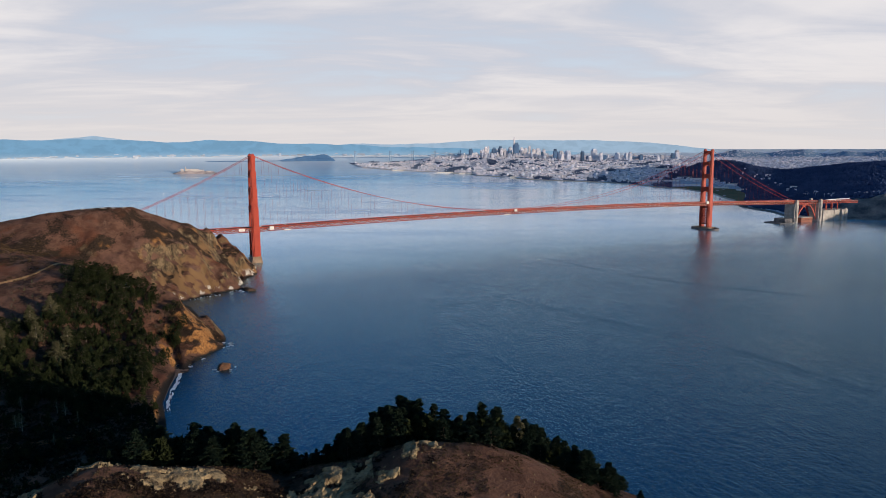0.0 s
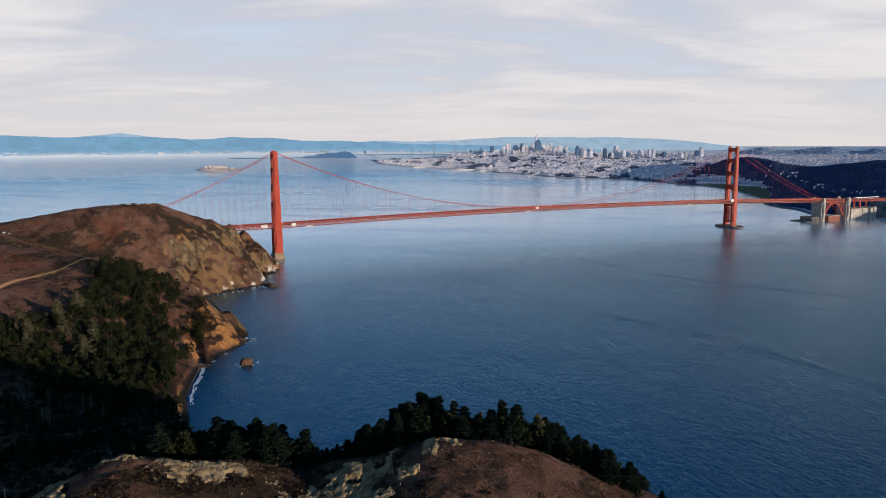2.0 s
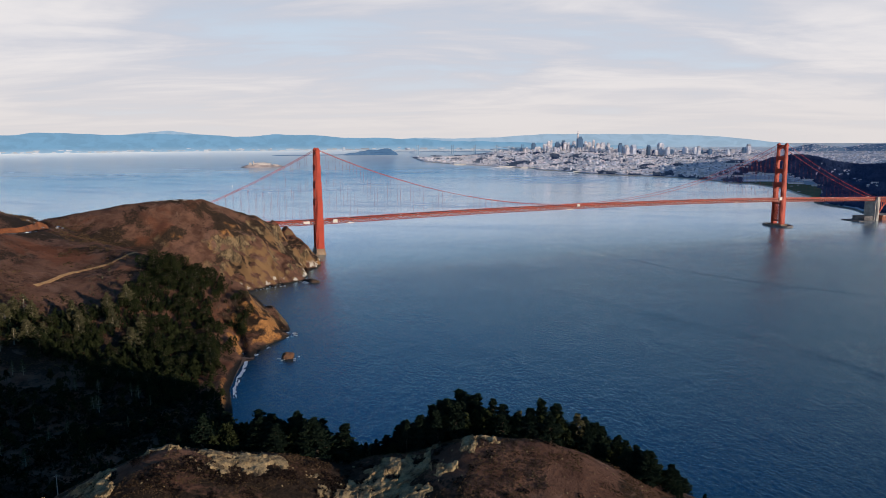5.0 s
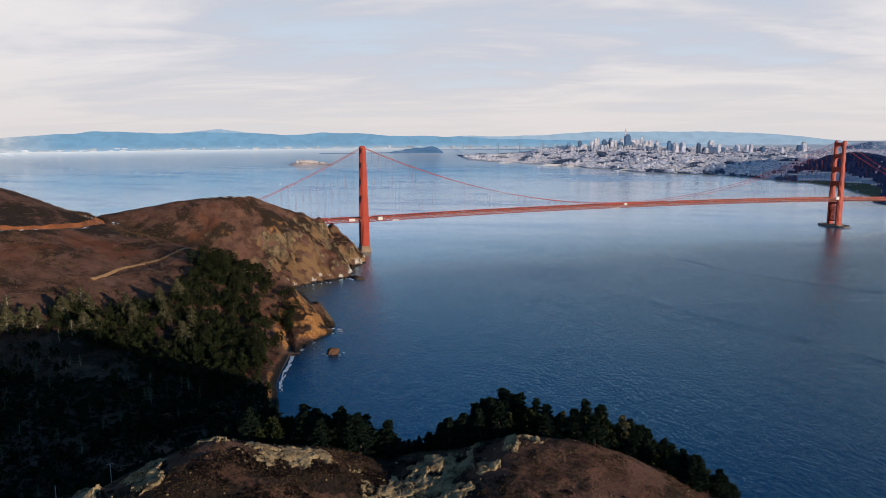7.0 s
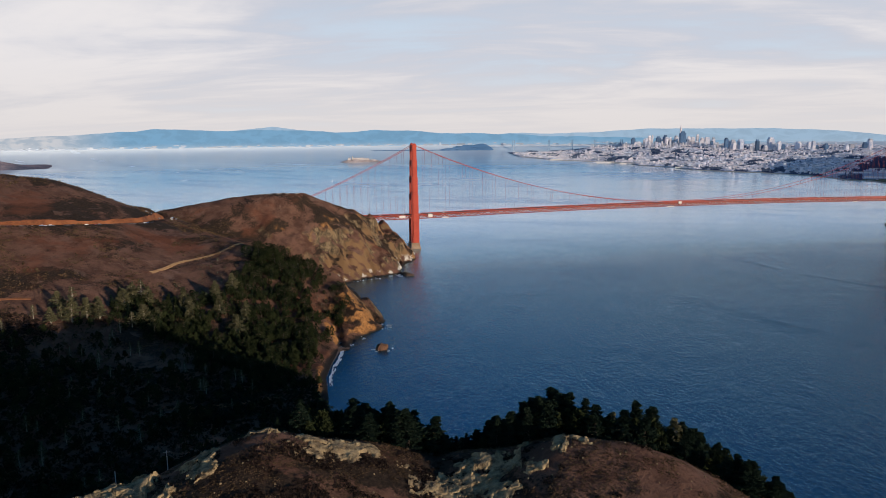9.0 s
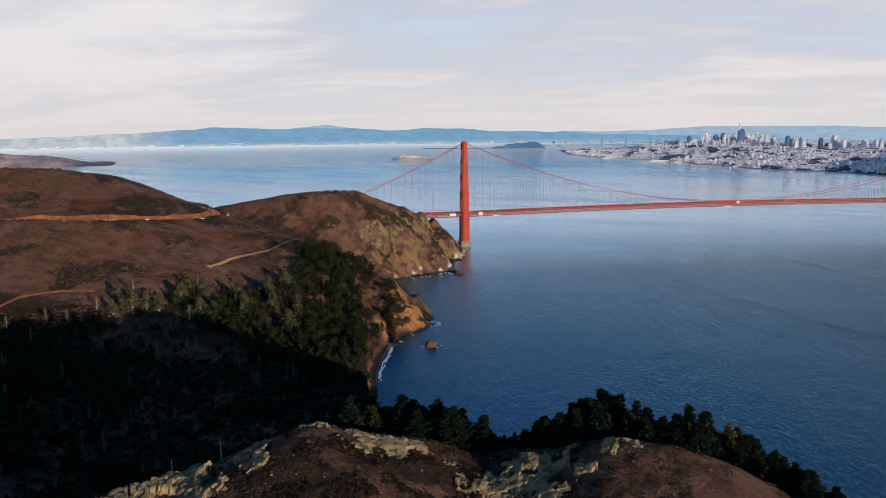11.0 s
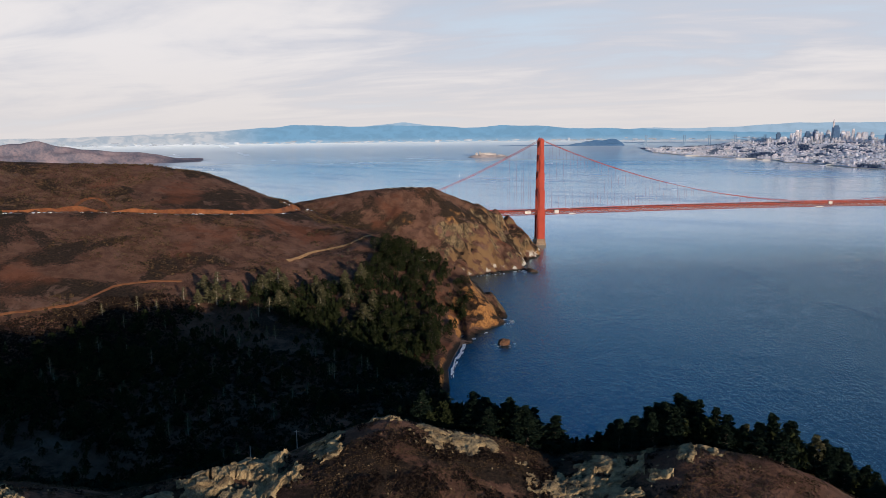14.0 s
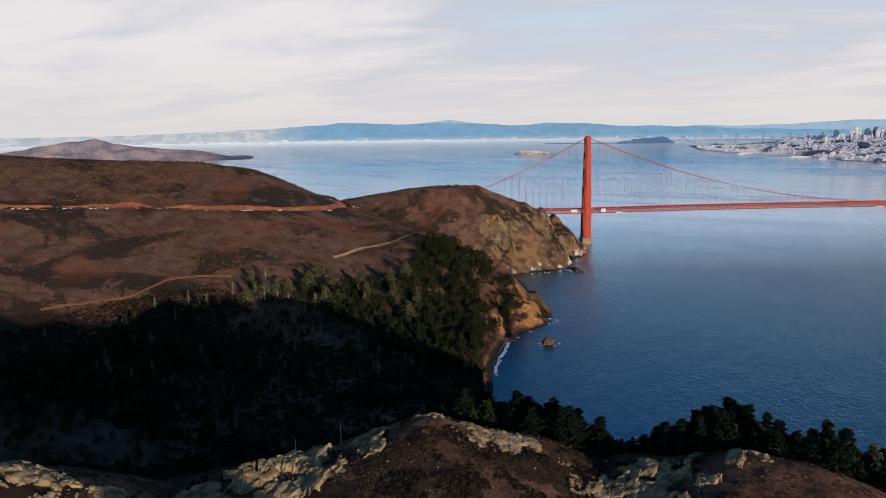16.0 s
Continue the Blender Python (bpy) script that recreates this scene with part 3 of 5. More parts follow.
def cable_z(s):
    if s < 0:
        u = -s / SIDE
        return 226 - (226 - 74) * u - 4 * 9.5 * u * (1 - u)
    if s > SPAN:
        u = (s - SPAN) / SIDE
        return 226 - (226 - 70) * u - 4 * 9.5 * u * (1 - u)
    u = 2 * s / SPAN - 1
    return 84.6 + (226 - 84.6) * u * u


bridge = thing("suspension_bridge", BRIDGE, "red-orange steel suspension bridge across the strait, with two tall stepped towers", "bridge")

# towers: each leg narrows in steps at the portal struts
TIERS = ((13, 74, 17.4, 9.8), (74, 118, 15.4, 8.9), (118, 156, 13.4, 8.0), (156, 192, 11.7, 7.2), (192, 225, 10.0, 6.4))


STEP = ((1.0, .50), (.77, .50), (.77, .79), (.50, .79), (.50, 1.0))


def stepped(lx, ly):
    """Outline of the cellular shaft with its stepped corners."""
    q = [(a * lx / 2, b * ly / 2) for a, b in STEP]
    return q + [(-a, b) for a, b in reversed(q)] + [(-a, -b) for a, b in q] + [(a, -b) for a, b in reversed(q)]


def tower_leg(s, side):
    z0, z1, lx, ly = TIERS[0]
    z0 = 13 if s < 1 else 5.5
    leg = part("tower_leg", Geo().prism(stepped(lx, ly), z0, z1), M["red"], bridge)
    leg.location = (s, side * HALF, 0)
    for z0, z1, lx, ly in TIERS[1:]:
        part("leg_tier", Geo().prism(stepped(lx, ly), z0, z1), M["red"], leg)
        part("ledge", Geo().prism(stepped(lx * 1.1 + .5, ly * 1.1 + .5), z0 - 1.4, z0 + .4), M["red"], leg)
    part("cable_saddle", Geo().box((0, 0, 225), (8.6, 6.0, 3.4), top=.6), M["red"], leg)
    part("beacon", Geo().tube([(0, 0, 228.3), (0, 0, 230.5)], [.9, .4], 8), M["red"], leg)


def portal(s, z, high, wide):
    """Horizontal strut between the legs with stepped haunches and ribbed faces."""
    ob = part("portal_strut", Geo().box((0, 0, z), (wide, 2 * HALF - 6, high)), M["red"], bridge)
    ob.location = (s, 0, 0)
    for sd in (-1, 1):
        yz = [(HALF - 3.6, .2), (HALF - 3.6, -4.6), (HALF - 5.2, -4.6), (HALF - 5.2, -3.0), (HALF - 6.6, -3.0), (HALF - 6.6, -1.4), (HALF - 8.0, -1.4), (HALF - 8.0, .2)]
        g = Geo()
        n = len(yz)
        g.add([(x, sd * y, z + dz) for x in (-wide / 2 + .4, wide / 2 - .4) for y, dz in yz],
              [tuple(range(n)), tuple(range(2 * n - 1, n - 1, -1))] + [(i, n + i, n + (i + 1) % n, (i + 1) % n) for i in range(n)])
        part("haunch", g, M["red"], ob)
    for k in range(7):
        for sd in (-1, 1):
            part("rib", Geo().box((sd * (wide / 2 + .1), -9 + 3 * k, z + 0.8), (.5, 0.6, high - 1.6)), M["red"], ob)


for s in (0.0, SPAN):
    for side in (-1, 1):
        tower_leg(s, side)
    for z, high, wide in ((214, 10, 7.2), (183, 10, 8.2), (147, 11.5, 9.4), (109, 12.5, 10.6)):
        portal(s, z, high, wide)
    part("portal_strut", Geo().box((s, 0, 60), (11.0, 2 * HALF - 8, 5.5)), M["red"], bridge)
    part("portal_strut", Geo().box((s, 0, 14), (11.0, 2 * HALF - 8, 4.0)), M["red"], bridge)
    for z0, z1 in ((18, 38), (39, 59)):
        for a, b in ((-1, 1), (1, -1)):
            for off in (-4.2, 4.2):
                part("cross_brace", Geo().beam((s + off, a * (HALF - 4), z0), (s + off, b * (HALF - 4), z1), 1.6, 1.8), M["red"], bridge)
    part("portal_strut", Geo().box((s, 0, 37.5), (10.0, 2 * HALF - 8, 2.4)), M["red"], bridge)

# piers
north = Geo().box((0, 0, -8), (22, 46, 12)).box((0, 0, 4), (19.5, 42, 9.2), top=.95)
part("pier", north, M["pierstone"], bridge, "stained concrete pier at the waterline")
oval = lambda a, b, n=40: [(SPAN + a * math.cos(2 * math.pi * i / n), b * math.sin(2 * math.pi * i / n)) for i in range(n)]
ring = Geo()
for a, b in zip(range(40), list(range(1, 40)) + [0]):
    o, i_ = oval(27, 47), oval(22, 42)
    ring.prism([o[a], o[b], i_[b], i_[a]], -6, 4.2)
part("fender", ring, M["shorecliff"], bridge, "oval grey fender wall round the pier")
part("pier", Geo().box((SPAN, 0, -8), (21, 46, 14)), M["pierstone"], bridge)
part("access_trestle", Geo().box((-14, -4, 9), (26, 5, 1.2)).box((-20, -4, -4), (2, 4, 13)).box((-8, -4, -4), (2, 4, 13)), M["concrete"], bridge)

# deck, sidewalks, truss
S0, S1 = -330.0, 1640.0
stations = list(np.arange(S0, S1 + 1, 15.24))


def ribbon(t0, t1, z0, z1, ss=stations):
    """A long bar that follows the roadway's height."""
    g = Geo()
    for s in ss:
        z = deck_z(s)
        g.v += [(s, t0, z + z0), (s, t1, z + z0), (s, t1, z + z1), (s, t0, z + z1)]
    n = len(ss)
    for i in range(n - 1):
        for k in range(4):
            a, b = i * 4 + k, i * 4 + (k + 1) % 4
            g.f.append((a, b, b + 4, a + 4))
    g.f += [(3, 2, 1, 0), tuple(4 * (n - 1) + k for k in range(4))]
    return g


part("deck_slab", ribbon(-9.4, 9.4, -0.9, 0), M["asphalt"], bridge, "grey asphalt roadway")
for sd in (-1, 1):
    lo, hi = sorted((sd * 9.4, sd * 13.2))
    part("sidewalk", ribbon(lo, hi, -0.7, 0.28), M["deckred"], bridge)
    part("railing", ribbon(sd * 13.2 - .12, sd * 13.2 + .12, 0.28, 1.5), M["red"], bridge)
    for z in (-0.9, -7.6):
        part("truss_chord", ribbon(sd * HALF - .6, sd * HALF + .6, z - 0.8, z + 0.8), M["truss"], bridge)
    web = Geo()
    fine = list(np.arange(S0, S1, 7.62))
    for i, (a, b) in enumerate(zip(fine[:-1], fine[1:])):
        za, zb = deck_z(a), deck_z(b)
        web.beam((a, sd * HALF, za - 7.4), (a, sd * HALF, za - 1), 0.8)
        if i % 2:
            web.beam((a, sd * HALF, za - 7.4), (b, sd * HALF, zb - 1.1), 0.95)
        else:
            web.beam((a, sd * HALF, za - 1.1), (b, sd * HALF, zb - 7.4), 0.95)
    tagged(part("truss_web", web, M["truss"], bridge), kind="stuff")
    plates = Geo()
    for s in np.arange(S0, S1, 7.62):
        plates.box((s, sd * (HALF + .62), deck_z(s) - 5.2), (2.3, 0.16, 1.9))
    tagged(part("gusset_plating", plates, M["plate"], bridge), kind="stuff")
floor_beams = Geo()
for s in np.arange(S0, S1, 7.62):
    floor_beams.box((s, 0, deck_z(s) - 3.0), (0.7, 2 * HALF, 2.0))
    floor_beams.beam((s, -HALF, deck_z(s) - 7.6), (s, HALF, deck_z(s) - 7.6), 0.5)
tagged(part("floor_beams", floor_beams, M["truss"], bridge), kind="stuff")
part("median_stripe", ribbon(-0.15, 0.15, 0.004, 0.03), M["pale"], bridge)

# cables and hangers
for sd in (-1, 1):
    path = [(s, sd * HALF, cable_z(s)) for s in np.linspace(-SIDE, 0, 18)[:-1]] + [(s, sd * HALF, cable_z(s)) for s in np.linspace(0, SPAN, 72)] \
        + [(s, sd * HALF, cable_z(s)) for s in np.linspace(SPAN, SPAN + SIDE, 18)[1:]]
    part("main_cable", Geo().tube(path, 0.48, 8), M["red"], bridge, smooth=True)
rope = Geo().box((0, 0, 0), (0.25, 0.25, 1.0)).mesh("hanger", M["truss"])
for sd in (-1, 1):
    for s in np.arange(-SIDE + 15.24, SPAN + SIDE - 10, 15.24):
        lo, hi = deck_z(s) + 0.3, cable_z(s) - 0.4
        if hi - lo < 1.2 or abs(s) < 9 or abs(s - SPAN) < 9:
            continue
        h = part("hanger", rope, None, bridge)
        h.location, h.scale = (s, sd * HALF, lo), (0.35, 0.35, hi - lo) if s > SPAN else (1.15, 1.15, hi - lo)

# lamp posts along the deck
post = Geo().tube([(0, 0, 0), (0, 0, 8.4), (0, -1.6, 9.0)], [0.16, 0.12, 0.10], 5).box((0, -1.8, 8.85), (0.5, 1.0, 0.25)).mesh("lamp_post", M["red"])
for sd in (-1, 1):
    for s in np.arange(-300, 1620, 45.72):
        if abs(s) > 12 and abs(s - SPAN) > 12:
            p = part("lamp_post", post, None, bridge)
            p.matrix_local = Matrix.Translation((s + 6, sd * 12.9, deck_z(s + 6) + 0.28)) @ Matrix.Rotation(0 if sd > 0 else math.pi, 4, "Z")

# sheeted work platforms hung on the deck
for s, size, drop in ((-28, (13, 1.2, 5.5), 5.5), (34, (9, 3, 7.5), 6.2), (68, (14, 3, 2.2), 9.4), (612, (16, 3, 2.0), 9.5), (636, (7, 3, 5.2), 2.4), (1120, (12, 3, 1.8), 9.4), (1272, (9, 3, 8.0), 4.0)):
    b = thing("work_platform", BRIDGE @ Matrix.Translation((s, -HALF - 1.8, deck_z(s) - drop)), "pale sheeted maintenance platform hung on the bridge truss", "work platform", "platforms on the bridge")
    part("sheeting", Geo().box((0, 0, 0.4), size), M["pale"], b)
    part("platform_floor", Geo().box((0, 0, 0), (size[0] + 1, size[1] + 0.6, 0.4)), M["red"], b)
    for e in (-1, 1):
        part("hanger_bar", Geo().beam((e * size[0] / 2.2, 1.2, 0.2), (e * size[0] / 2.2, 1.6, drop - 0.5), 0.3), M["red"], b)


# cars
def car_mesh(mat_key):
    """A saloon or van built once per paint colour: body, cabin glass, wheels."""
    root = new("car")
    prof = [(-2.2, 0.35), (2.2, 0.35), (2.25, 0.75), (1.35, 0.95), (0.75, 1.42), (-1.2, 1.45), (-1.9, 1.0), (-2.25, 0.9)]
    g = Geo()
    n = len(prof)
    g.add([(x, y, z) for y in (-0.88, 0.88) for x, z in prof],
          [tuple(range(n)), tuple(range(2 * n - 1, n - 1, -1))] + [(i, n + i, n + (i + 1) % n, (i + 1) % n) for i in range(n)])
    part("body", g, M[mat_key], root)
    part("windows", Geo().box((-0.22, 0, 0.98), (2.1, 1.80, 0.40), top=0.80, topy=1.0), M["glass"], root)
    wheel = Geo().tube([(0, -0.1, 0), (0, 0.1, 0)], 0.33, 10).mesh("wheel", M["black"])
    for x in (-1.35, 1.4):
        for y in (-0.82, 0.82):
            o = part("wheel", wheel, None, root)
            o.location = (x, y, 0.33)
    return root


CAR_TEXT = ("white car", "black car", "silver car", "dark red car", "blue car")
CARS = [car_mesh("car%d" % i) for i in range(5)]
rng = random.Random(7)


def place_car(m, where, group):
    i = rng.choice((0, 0, 0, 1, 2, 2, 3, 4))
    c = copy_thing(CARS[i], m)
    return tagged(c, CAR_TEXT[i] + where, "car", group)


for k in range(64):
    s = -300 + 1900 * (k + rng.random()) / 64
    lane = rng.choice((-7.4, -4.4, -1.6, 1.6, 4.4, 7.4))
    slope = math.atan2(deck_z(s + 1) - deck_z(s - 1), 2)
    place_car(BRIDGE @ Matrix.Translation((s, lane, deck_z(s) + 0.02)) @ Matrix.Rotation(-slope, 4, "Y") @ Matrix.Rotation(0 if lane < 0 else math.pi, 4, "Z"),
              " driving on the bridge roadway", "cars on the bridge")


# ---------------------------------------------------------------- south approach, in the bridge's own line
south = thing("south_approach", BRIDGE, "concrete pylons and steel arch carrying the bridge over an old fort", "viaduct")
for s in (1638, 1746):
    g = Geo().box((s, 0, -3), (17, 36, 62)).box((s, 0, 57), (15, 40, 4))
    pyl = part("pylon", g, M["concrete"], south, "tall pale concrete pylon")
    for sd in (-1, 1):
        part("shaft", Geo().box((s, sd * 17.5, -3), (9, 7, 70)).box((s, sd * 17.5, 67), (7, 5.4, 3.5)), M["concrete"], pyl)
        part("panel", Geo().box((s, sd * 22.0, 8), (5.5, 0.8, 46)), M["concrete"], pyl)
    part("recess_panel", Geo().box((s - 8.8, 0, 8), (0.7, 20, 40)), M["concrete"], pyl)
for sd in (-1, 1):
    arc = [(1648 + 88 * u, sd * 11, 10 + 4 * 47 * u * (1 - u)) for u in np.linspace(0, 1, 21)]
    inner = [(x, t, z - 4.0) for x, t, z in arc]
    for line in (arc, inner):
        g = Geo()
        for a, b in zip(line[:-1], line[1:]):
            g.beam(a, b, 1.4, 1.4)
        part("arch_rib", g, M["red"], south)
    g = Geo()
    for i, (a, b) in enumerate(zip(arc, inner)):
        g.beam(a, b, 0.8)
        if i < 20:
            g.beam(b, arc[i + 1], 0.7)
    part("arch_web", g, M["red"], south)
    for x, t, z in arc[1:-1:2]:
        if z < deck_z(x) - 8.5:
            part("spandrel_column", Geo().beam((x, t, z), (x, t, deck_z(x) - 7.0), 1.3), M["red"], south)
part("approach_deck", ribbon(-13.2, 13.2, -1.4, 0.2, list(np.linspace(1630, 1930, 22))), M["asphalt"], south)
for sd in (-1, 1):
    g = ribbon(sd * 13.0 - .7, sd * 13.0 + .7, -7.4, -6.2, list(np.linspace(1630, 1930, 22)))
    part("truss_chord", g, M["red"], south)
    web = Geo()
    for i, s in enumerate(np.arange(1630, 1925, 7.5)):
        web.beam((s, sd * 13, deck_z(s) - 7), (s, sd * 13, deck_z(s) - 0.8), 0.7)
        web.beam((s, sd * 13, deck_z(s) - (7 if i % 2 else 0.8)), (s + 7.5, sd * 13, deck_z(s) - (0.8 if i % 2 else 7)), 0.7)
    tagged(part("truss_web", web, M["red"], south), kind="stuff")
    part("railing", ribbon(sd * 13.2 - .15, sd * 13.2 + .15, 0.2, 1.5, list(np.linspace(1630, 1930, 22))), M["red"], south)
for s in (1782, 1808, 1834):
    for sd in (-1, 1):
        part("viaduct_column", Geo().beam((s, sd * 11, 30), (s, sd * 11, deck_z(s) - 7), 2.4), M["red"], south)
anchor = Geo().box((1812, 0, -4), (116, 46, 38)).box((1806, -23.5, -4), (4, 2, 40)).box((1858, -23.5, -4), (6, 2.4, 42))
part("anchor_block", anchor, M["concrete"], south, "massive plain concrete anchorage wall")
part("buttress", Geo().box((1836, -26, -4), (5, 9, 38), top=0.5), M["concrete"], south)
shelter = thing("roadside_shelter", BRIDGE @ Matrix.Translation((1828, -16, deck_z(1828) + 0.2)), "long white roofed structure beside the bridge road", "shelter")
part("roof", Geo().box((0, 0, 5.0), (105, 8, 1.6)), M["white"], shelter)
for k in range(9):
    part("post", Geo().box((-48 + 12 * k, 0, 0), (0.8, 0.8, 5.0)), M["white"], shelter)
fort = thing("brick_fort", BRIDGE @ Matrix.Translation((1690, -12, -1)), "low red-brick harbour fort standing under the steel arch", "fort")
part("wall", Geo().box((0, 18, 0), (50, 44, 15)), M["brick"], fort)
part("parapet", Geo().box((0, 18, 15), (52, 46, 1.6)), M["concrete"], fort)
for k in range(7):
    part("gun_port", Geo().box((-21 + 7 * k, -4.1, 7), (2.2, 0.5, 2.2)), M["black"], fort)
quay = Geo().box((1612, 6, -3), (34, 40, 17)).box((1600, 10, -3), (64, 60, 5))
part("sea_wall", quay, M["shorecliff"], south, "dark stone sea wall")


# ---------------------------------------------------------------- the far city shore
SHORE_AZ = (-7.4, -6.5, -3.8, -2.3, -0.8, 0.8, 2.3, 2.8, 4.7, 6.9, 9.1, 11.3, 13.5, 15.7, 17.2, 18.6, 19.7, 21.1, 21.8, 22.6, 22.9, 24.0, 25.3, 26.4, 27.2, 30, 32.3, 45, 62)
SHORE_D = (8900, 7500, 6572, 6403, 6205, 5947, 5748, 5445, 5252, 4870, 4729, 4627, 4494, 4281, 4060, 4010, 3842, 3616, 3384, 3238, 2956, 2852, 2746, 2560, 2500, 2617, 2643, 2480, 2600)


def shore_d(az):
    return np.interp(az, SHORE_AZ, SHORE_D)


def back_d(az):
    """Where the city's point ends against the inner bay."""
    return np.interp(az, (-7.4, -6.5, -4, 0, 3.2), (9600, 9000, 9400, 9900, 12600))


def bump(v, mid, wide):
    return np.exp(-((v - mid) / wide) ** 2)


def step(v, lo, hi):
    t = np.clip((v - lo) / (hi - lo), 0, 1)
    return t * t * (3 - 2 * t)


def woods_start(az):
    """Where the park's wooded slope begins to rise, and its crest."""
    return np.interp(az, (17.5, 21, 22.6, 23.4, 25, 28, 32), (4950, 4900, 4350, 3800, 3450, 2950, 2750)), np.interp(az, (18, 21, 23.5), (5500, 5400, 4400))


def city_z(az, d):
    """Height of the land on the city's side of the strait."""
    az, d = np.asarray(az, float), np.asarray(d, float)
    x, y = d * np.sin(np.radians(az)), d * np.cos(np.radians(az))
    inland = d - shore_d(az)
    z = 2.0 + 6 * step(inland, 0, 260)
    rise = np.interp(az, (-6, -3.8, -2.3, -0.8, 2.3, 4.7, 8.7, 10.5, 12, 19), (0, 2, 20, 62, 66, 76, 84, 76, 64, 66))
    z = z + rise * step(inland, 500, 2600) * step(11200 - d, 0, 2000) * (1 - step(az, 18.5, 21)) * (1 + 0.25 * fbm(x, y, 900, 3))
    z = z + step(az, 18.5, 21) * (40 * step(d, 4700, 5600) + 54 * step(d, 5600, 7000) - 90 * step(d, 7600, 8700)) * (1 + 0.1 * fbm(x, y, 600, 3))
    z = z + 20 * bump(az, 1.4, 0.8) * bump(d, 6500, 400)
    lo, top = woods_start(az)
    crest_z = np.interp(az, (17.5, 19.2, 19.9, 21.5, 22.8, 23.8, 25.6, 26.6, 27.6, 28.7, 29.9, 31, 32, 45), (40, 110, 132, 154, 149, 114, 97, 101, 114, 125, 143, 149, 155, 160))
    crest_z = EYE - (EYE - crest_z) * top / 4400.0 - 15
    wood = 8 + (crest_z - 8) * np.clip((d - lo) / (top - lo), 0, 1) ** 0.8 * step(top + 1100 - d, 0, 1000) + 7 * fbm(x, y, 420, 3) * step(d, lo, lo + 500)
    z = np.where(az > 17.5, np.maximum(z, wood * step(d, lo - 200, lo)), z)
    z = np.maximum(z, np.interp(az, (27.4, 29.6, 30.5, 31.2, 32.2, 45), (0, 46, 50, 56, 68, 80)) * step(inland, 0, 130) * (1 + 0.12 * fbm(x, y, 60, 4)))
    back = np.interp(az, (19, 21.2, 22.5, 23.8, 24.6, 25.5, 27, 28.1, 28.7, 29.6, 30.8, 32, 40), (0, 104, 150, 128, 118, 138, 154, 114, 110, 142, 122, 144, 134))
    return np.maximum(z, back * bump(d, 9600, 1500) * (1 + 0.05 * fbm(x, y, 500, 3)))


az_l = np.concatenate([np.arange(-7.4, 16, 0.2), np.arange(16, 33, 0.08), np.arange(33, 62, 0.8)])
in_l = np.concatenate([np.array((-30, -8, 0, 12, 30, 50, 75)), np.geomspace(105, 9900, 130)])
IL, AL = np.meshgrid(in_l, az_l, indexing="ij")
DL = shore_d(AL) + IL
ok = (IL > -1) & (DL < back_d(AL)) & (DL < 12300)
ZL = np.where(ok, city_z(AL, DL), -4)
lx, ly, lz = squeeze(DL * np.sin(np.radians(AL)), DL * np.cos(np.radians(AL)), ZL)
city_geo = grid_geo(lx, ly, lz, ok)
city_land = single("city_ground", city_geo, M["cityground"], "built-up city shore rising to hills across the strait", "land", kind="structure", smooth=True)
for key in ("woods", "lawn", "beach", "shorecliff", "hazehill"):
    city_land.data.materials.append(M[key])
cen = np.zeros(len(city_land.data.polygons) * 3)
city_land.data.polygons.foreach_get("center", cen)
cen = cen.reshape(-1, 3)
f_az = np.degrees(np.arctan2(cen[:, 0], cen[:, 1]))
f_d = np.hypot(cen[:, 0], cen[:, 1])
f_d = np.where(f_d > NEAR, NEAR - ROOM * np.log(np.clip(1 - (f_d - NEAR) / ROOM, 1e-4, 1)), f_d)
f_in = f_d - shore_d(f_az)


def wooded(az, d):
    """Where the park's forest stands."""
    edge = fbm(az * 300, d, 260, 3)
    lo, top = woods_start(az)
    low = np.where(az > 23.3 + 0.3 * edge, shore_d(az) + 70, lo - 90)
    a = (az > 18.0 + 0.5 * edge + np.clip((d - 5300) / 700, 0, 4)) & (d > low + 60 * edge) & (d < top + 350 + 150 * edge) & ((az < 29.6) | (d - shore_d(az) > 170))
    return a | ((az > 0.3) & (az < 2.1) & (d > 6150) & (d < 6600 + 200 * edge)) | ((az > 8) & (az < 18) & (d > shore_d(az) + 30) & (d < shore_d(az) + 260) & (edge > 0.12)) | (edge > 0.42) & (az < 18) & (d > shore_d(az) + 60)


f_n = fbm(f_az * 300, f_d, 400, 3)
idx = np.where(wooded(f_az, f_d), 1, 0)
far_edge = np.interp(f_az, (16.5, 20, 21, 22.6, 23.3), (4130, 4120, 4055, 3927, 3720))
idx = np.where((f_az > 16.5) & (f_az < 23.3) & (f_in > 40) & (f_d < far_edge), 2, idx)
idx = np.where((f_in < 40) & (f_az < 22.7), 3, idx)
idx = np.where((f_az > 22.7) & (f_in < 50), 4, idx)
idx = np.where((f_az > 29.4) & (f_in < 190), 4, idx)
idx = np.where((f_d > 7900) & (f_az > 19), 5, idx)
city_land.data.polygons.foreach_set("material_index", idx.astype(np.int32))

# houses, as one dense carpet of blocks
nrng = np.random.RandomState(11)
n = 36000
h_az = nrng.uniform(-7, 22, n)
h_d = shore_d(h_az) + 90 + 6200 * nrng.rand(n) ** 1.35
h_az[26000:] = nrng.uniform(18, 33, n - 26000)
h_d[26000:] = nrng.uniform(5200, 9700, n - 26000)
pick = nrng.rand(n)
h_sel = (h_d < 11500) & (h_d < back_d(h_az) - 60) & ~wooded(h_az, h_d) & ~((h_az > 16.3) & (h_d - shore_d(h_az) < 700) & (pick < 0.985)) & ~((h_az > 23) & (h_d < 5300)) & ~((h_az > 18) & (h_d > 7300) & (pick < 0.72)) & ~((h_az > 18) & (pick < 0.2))
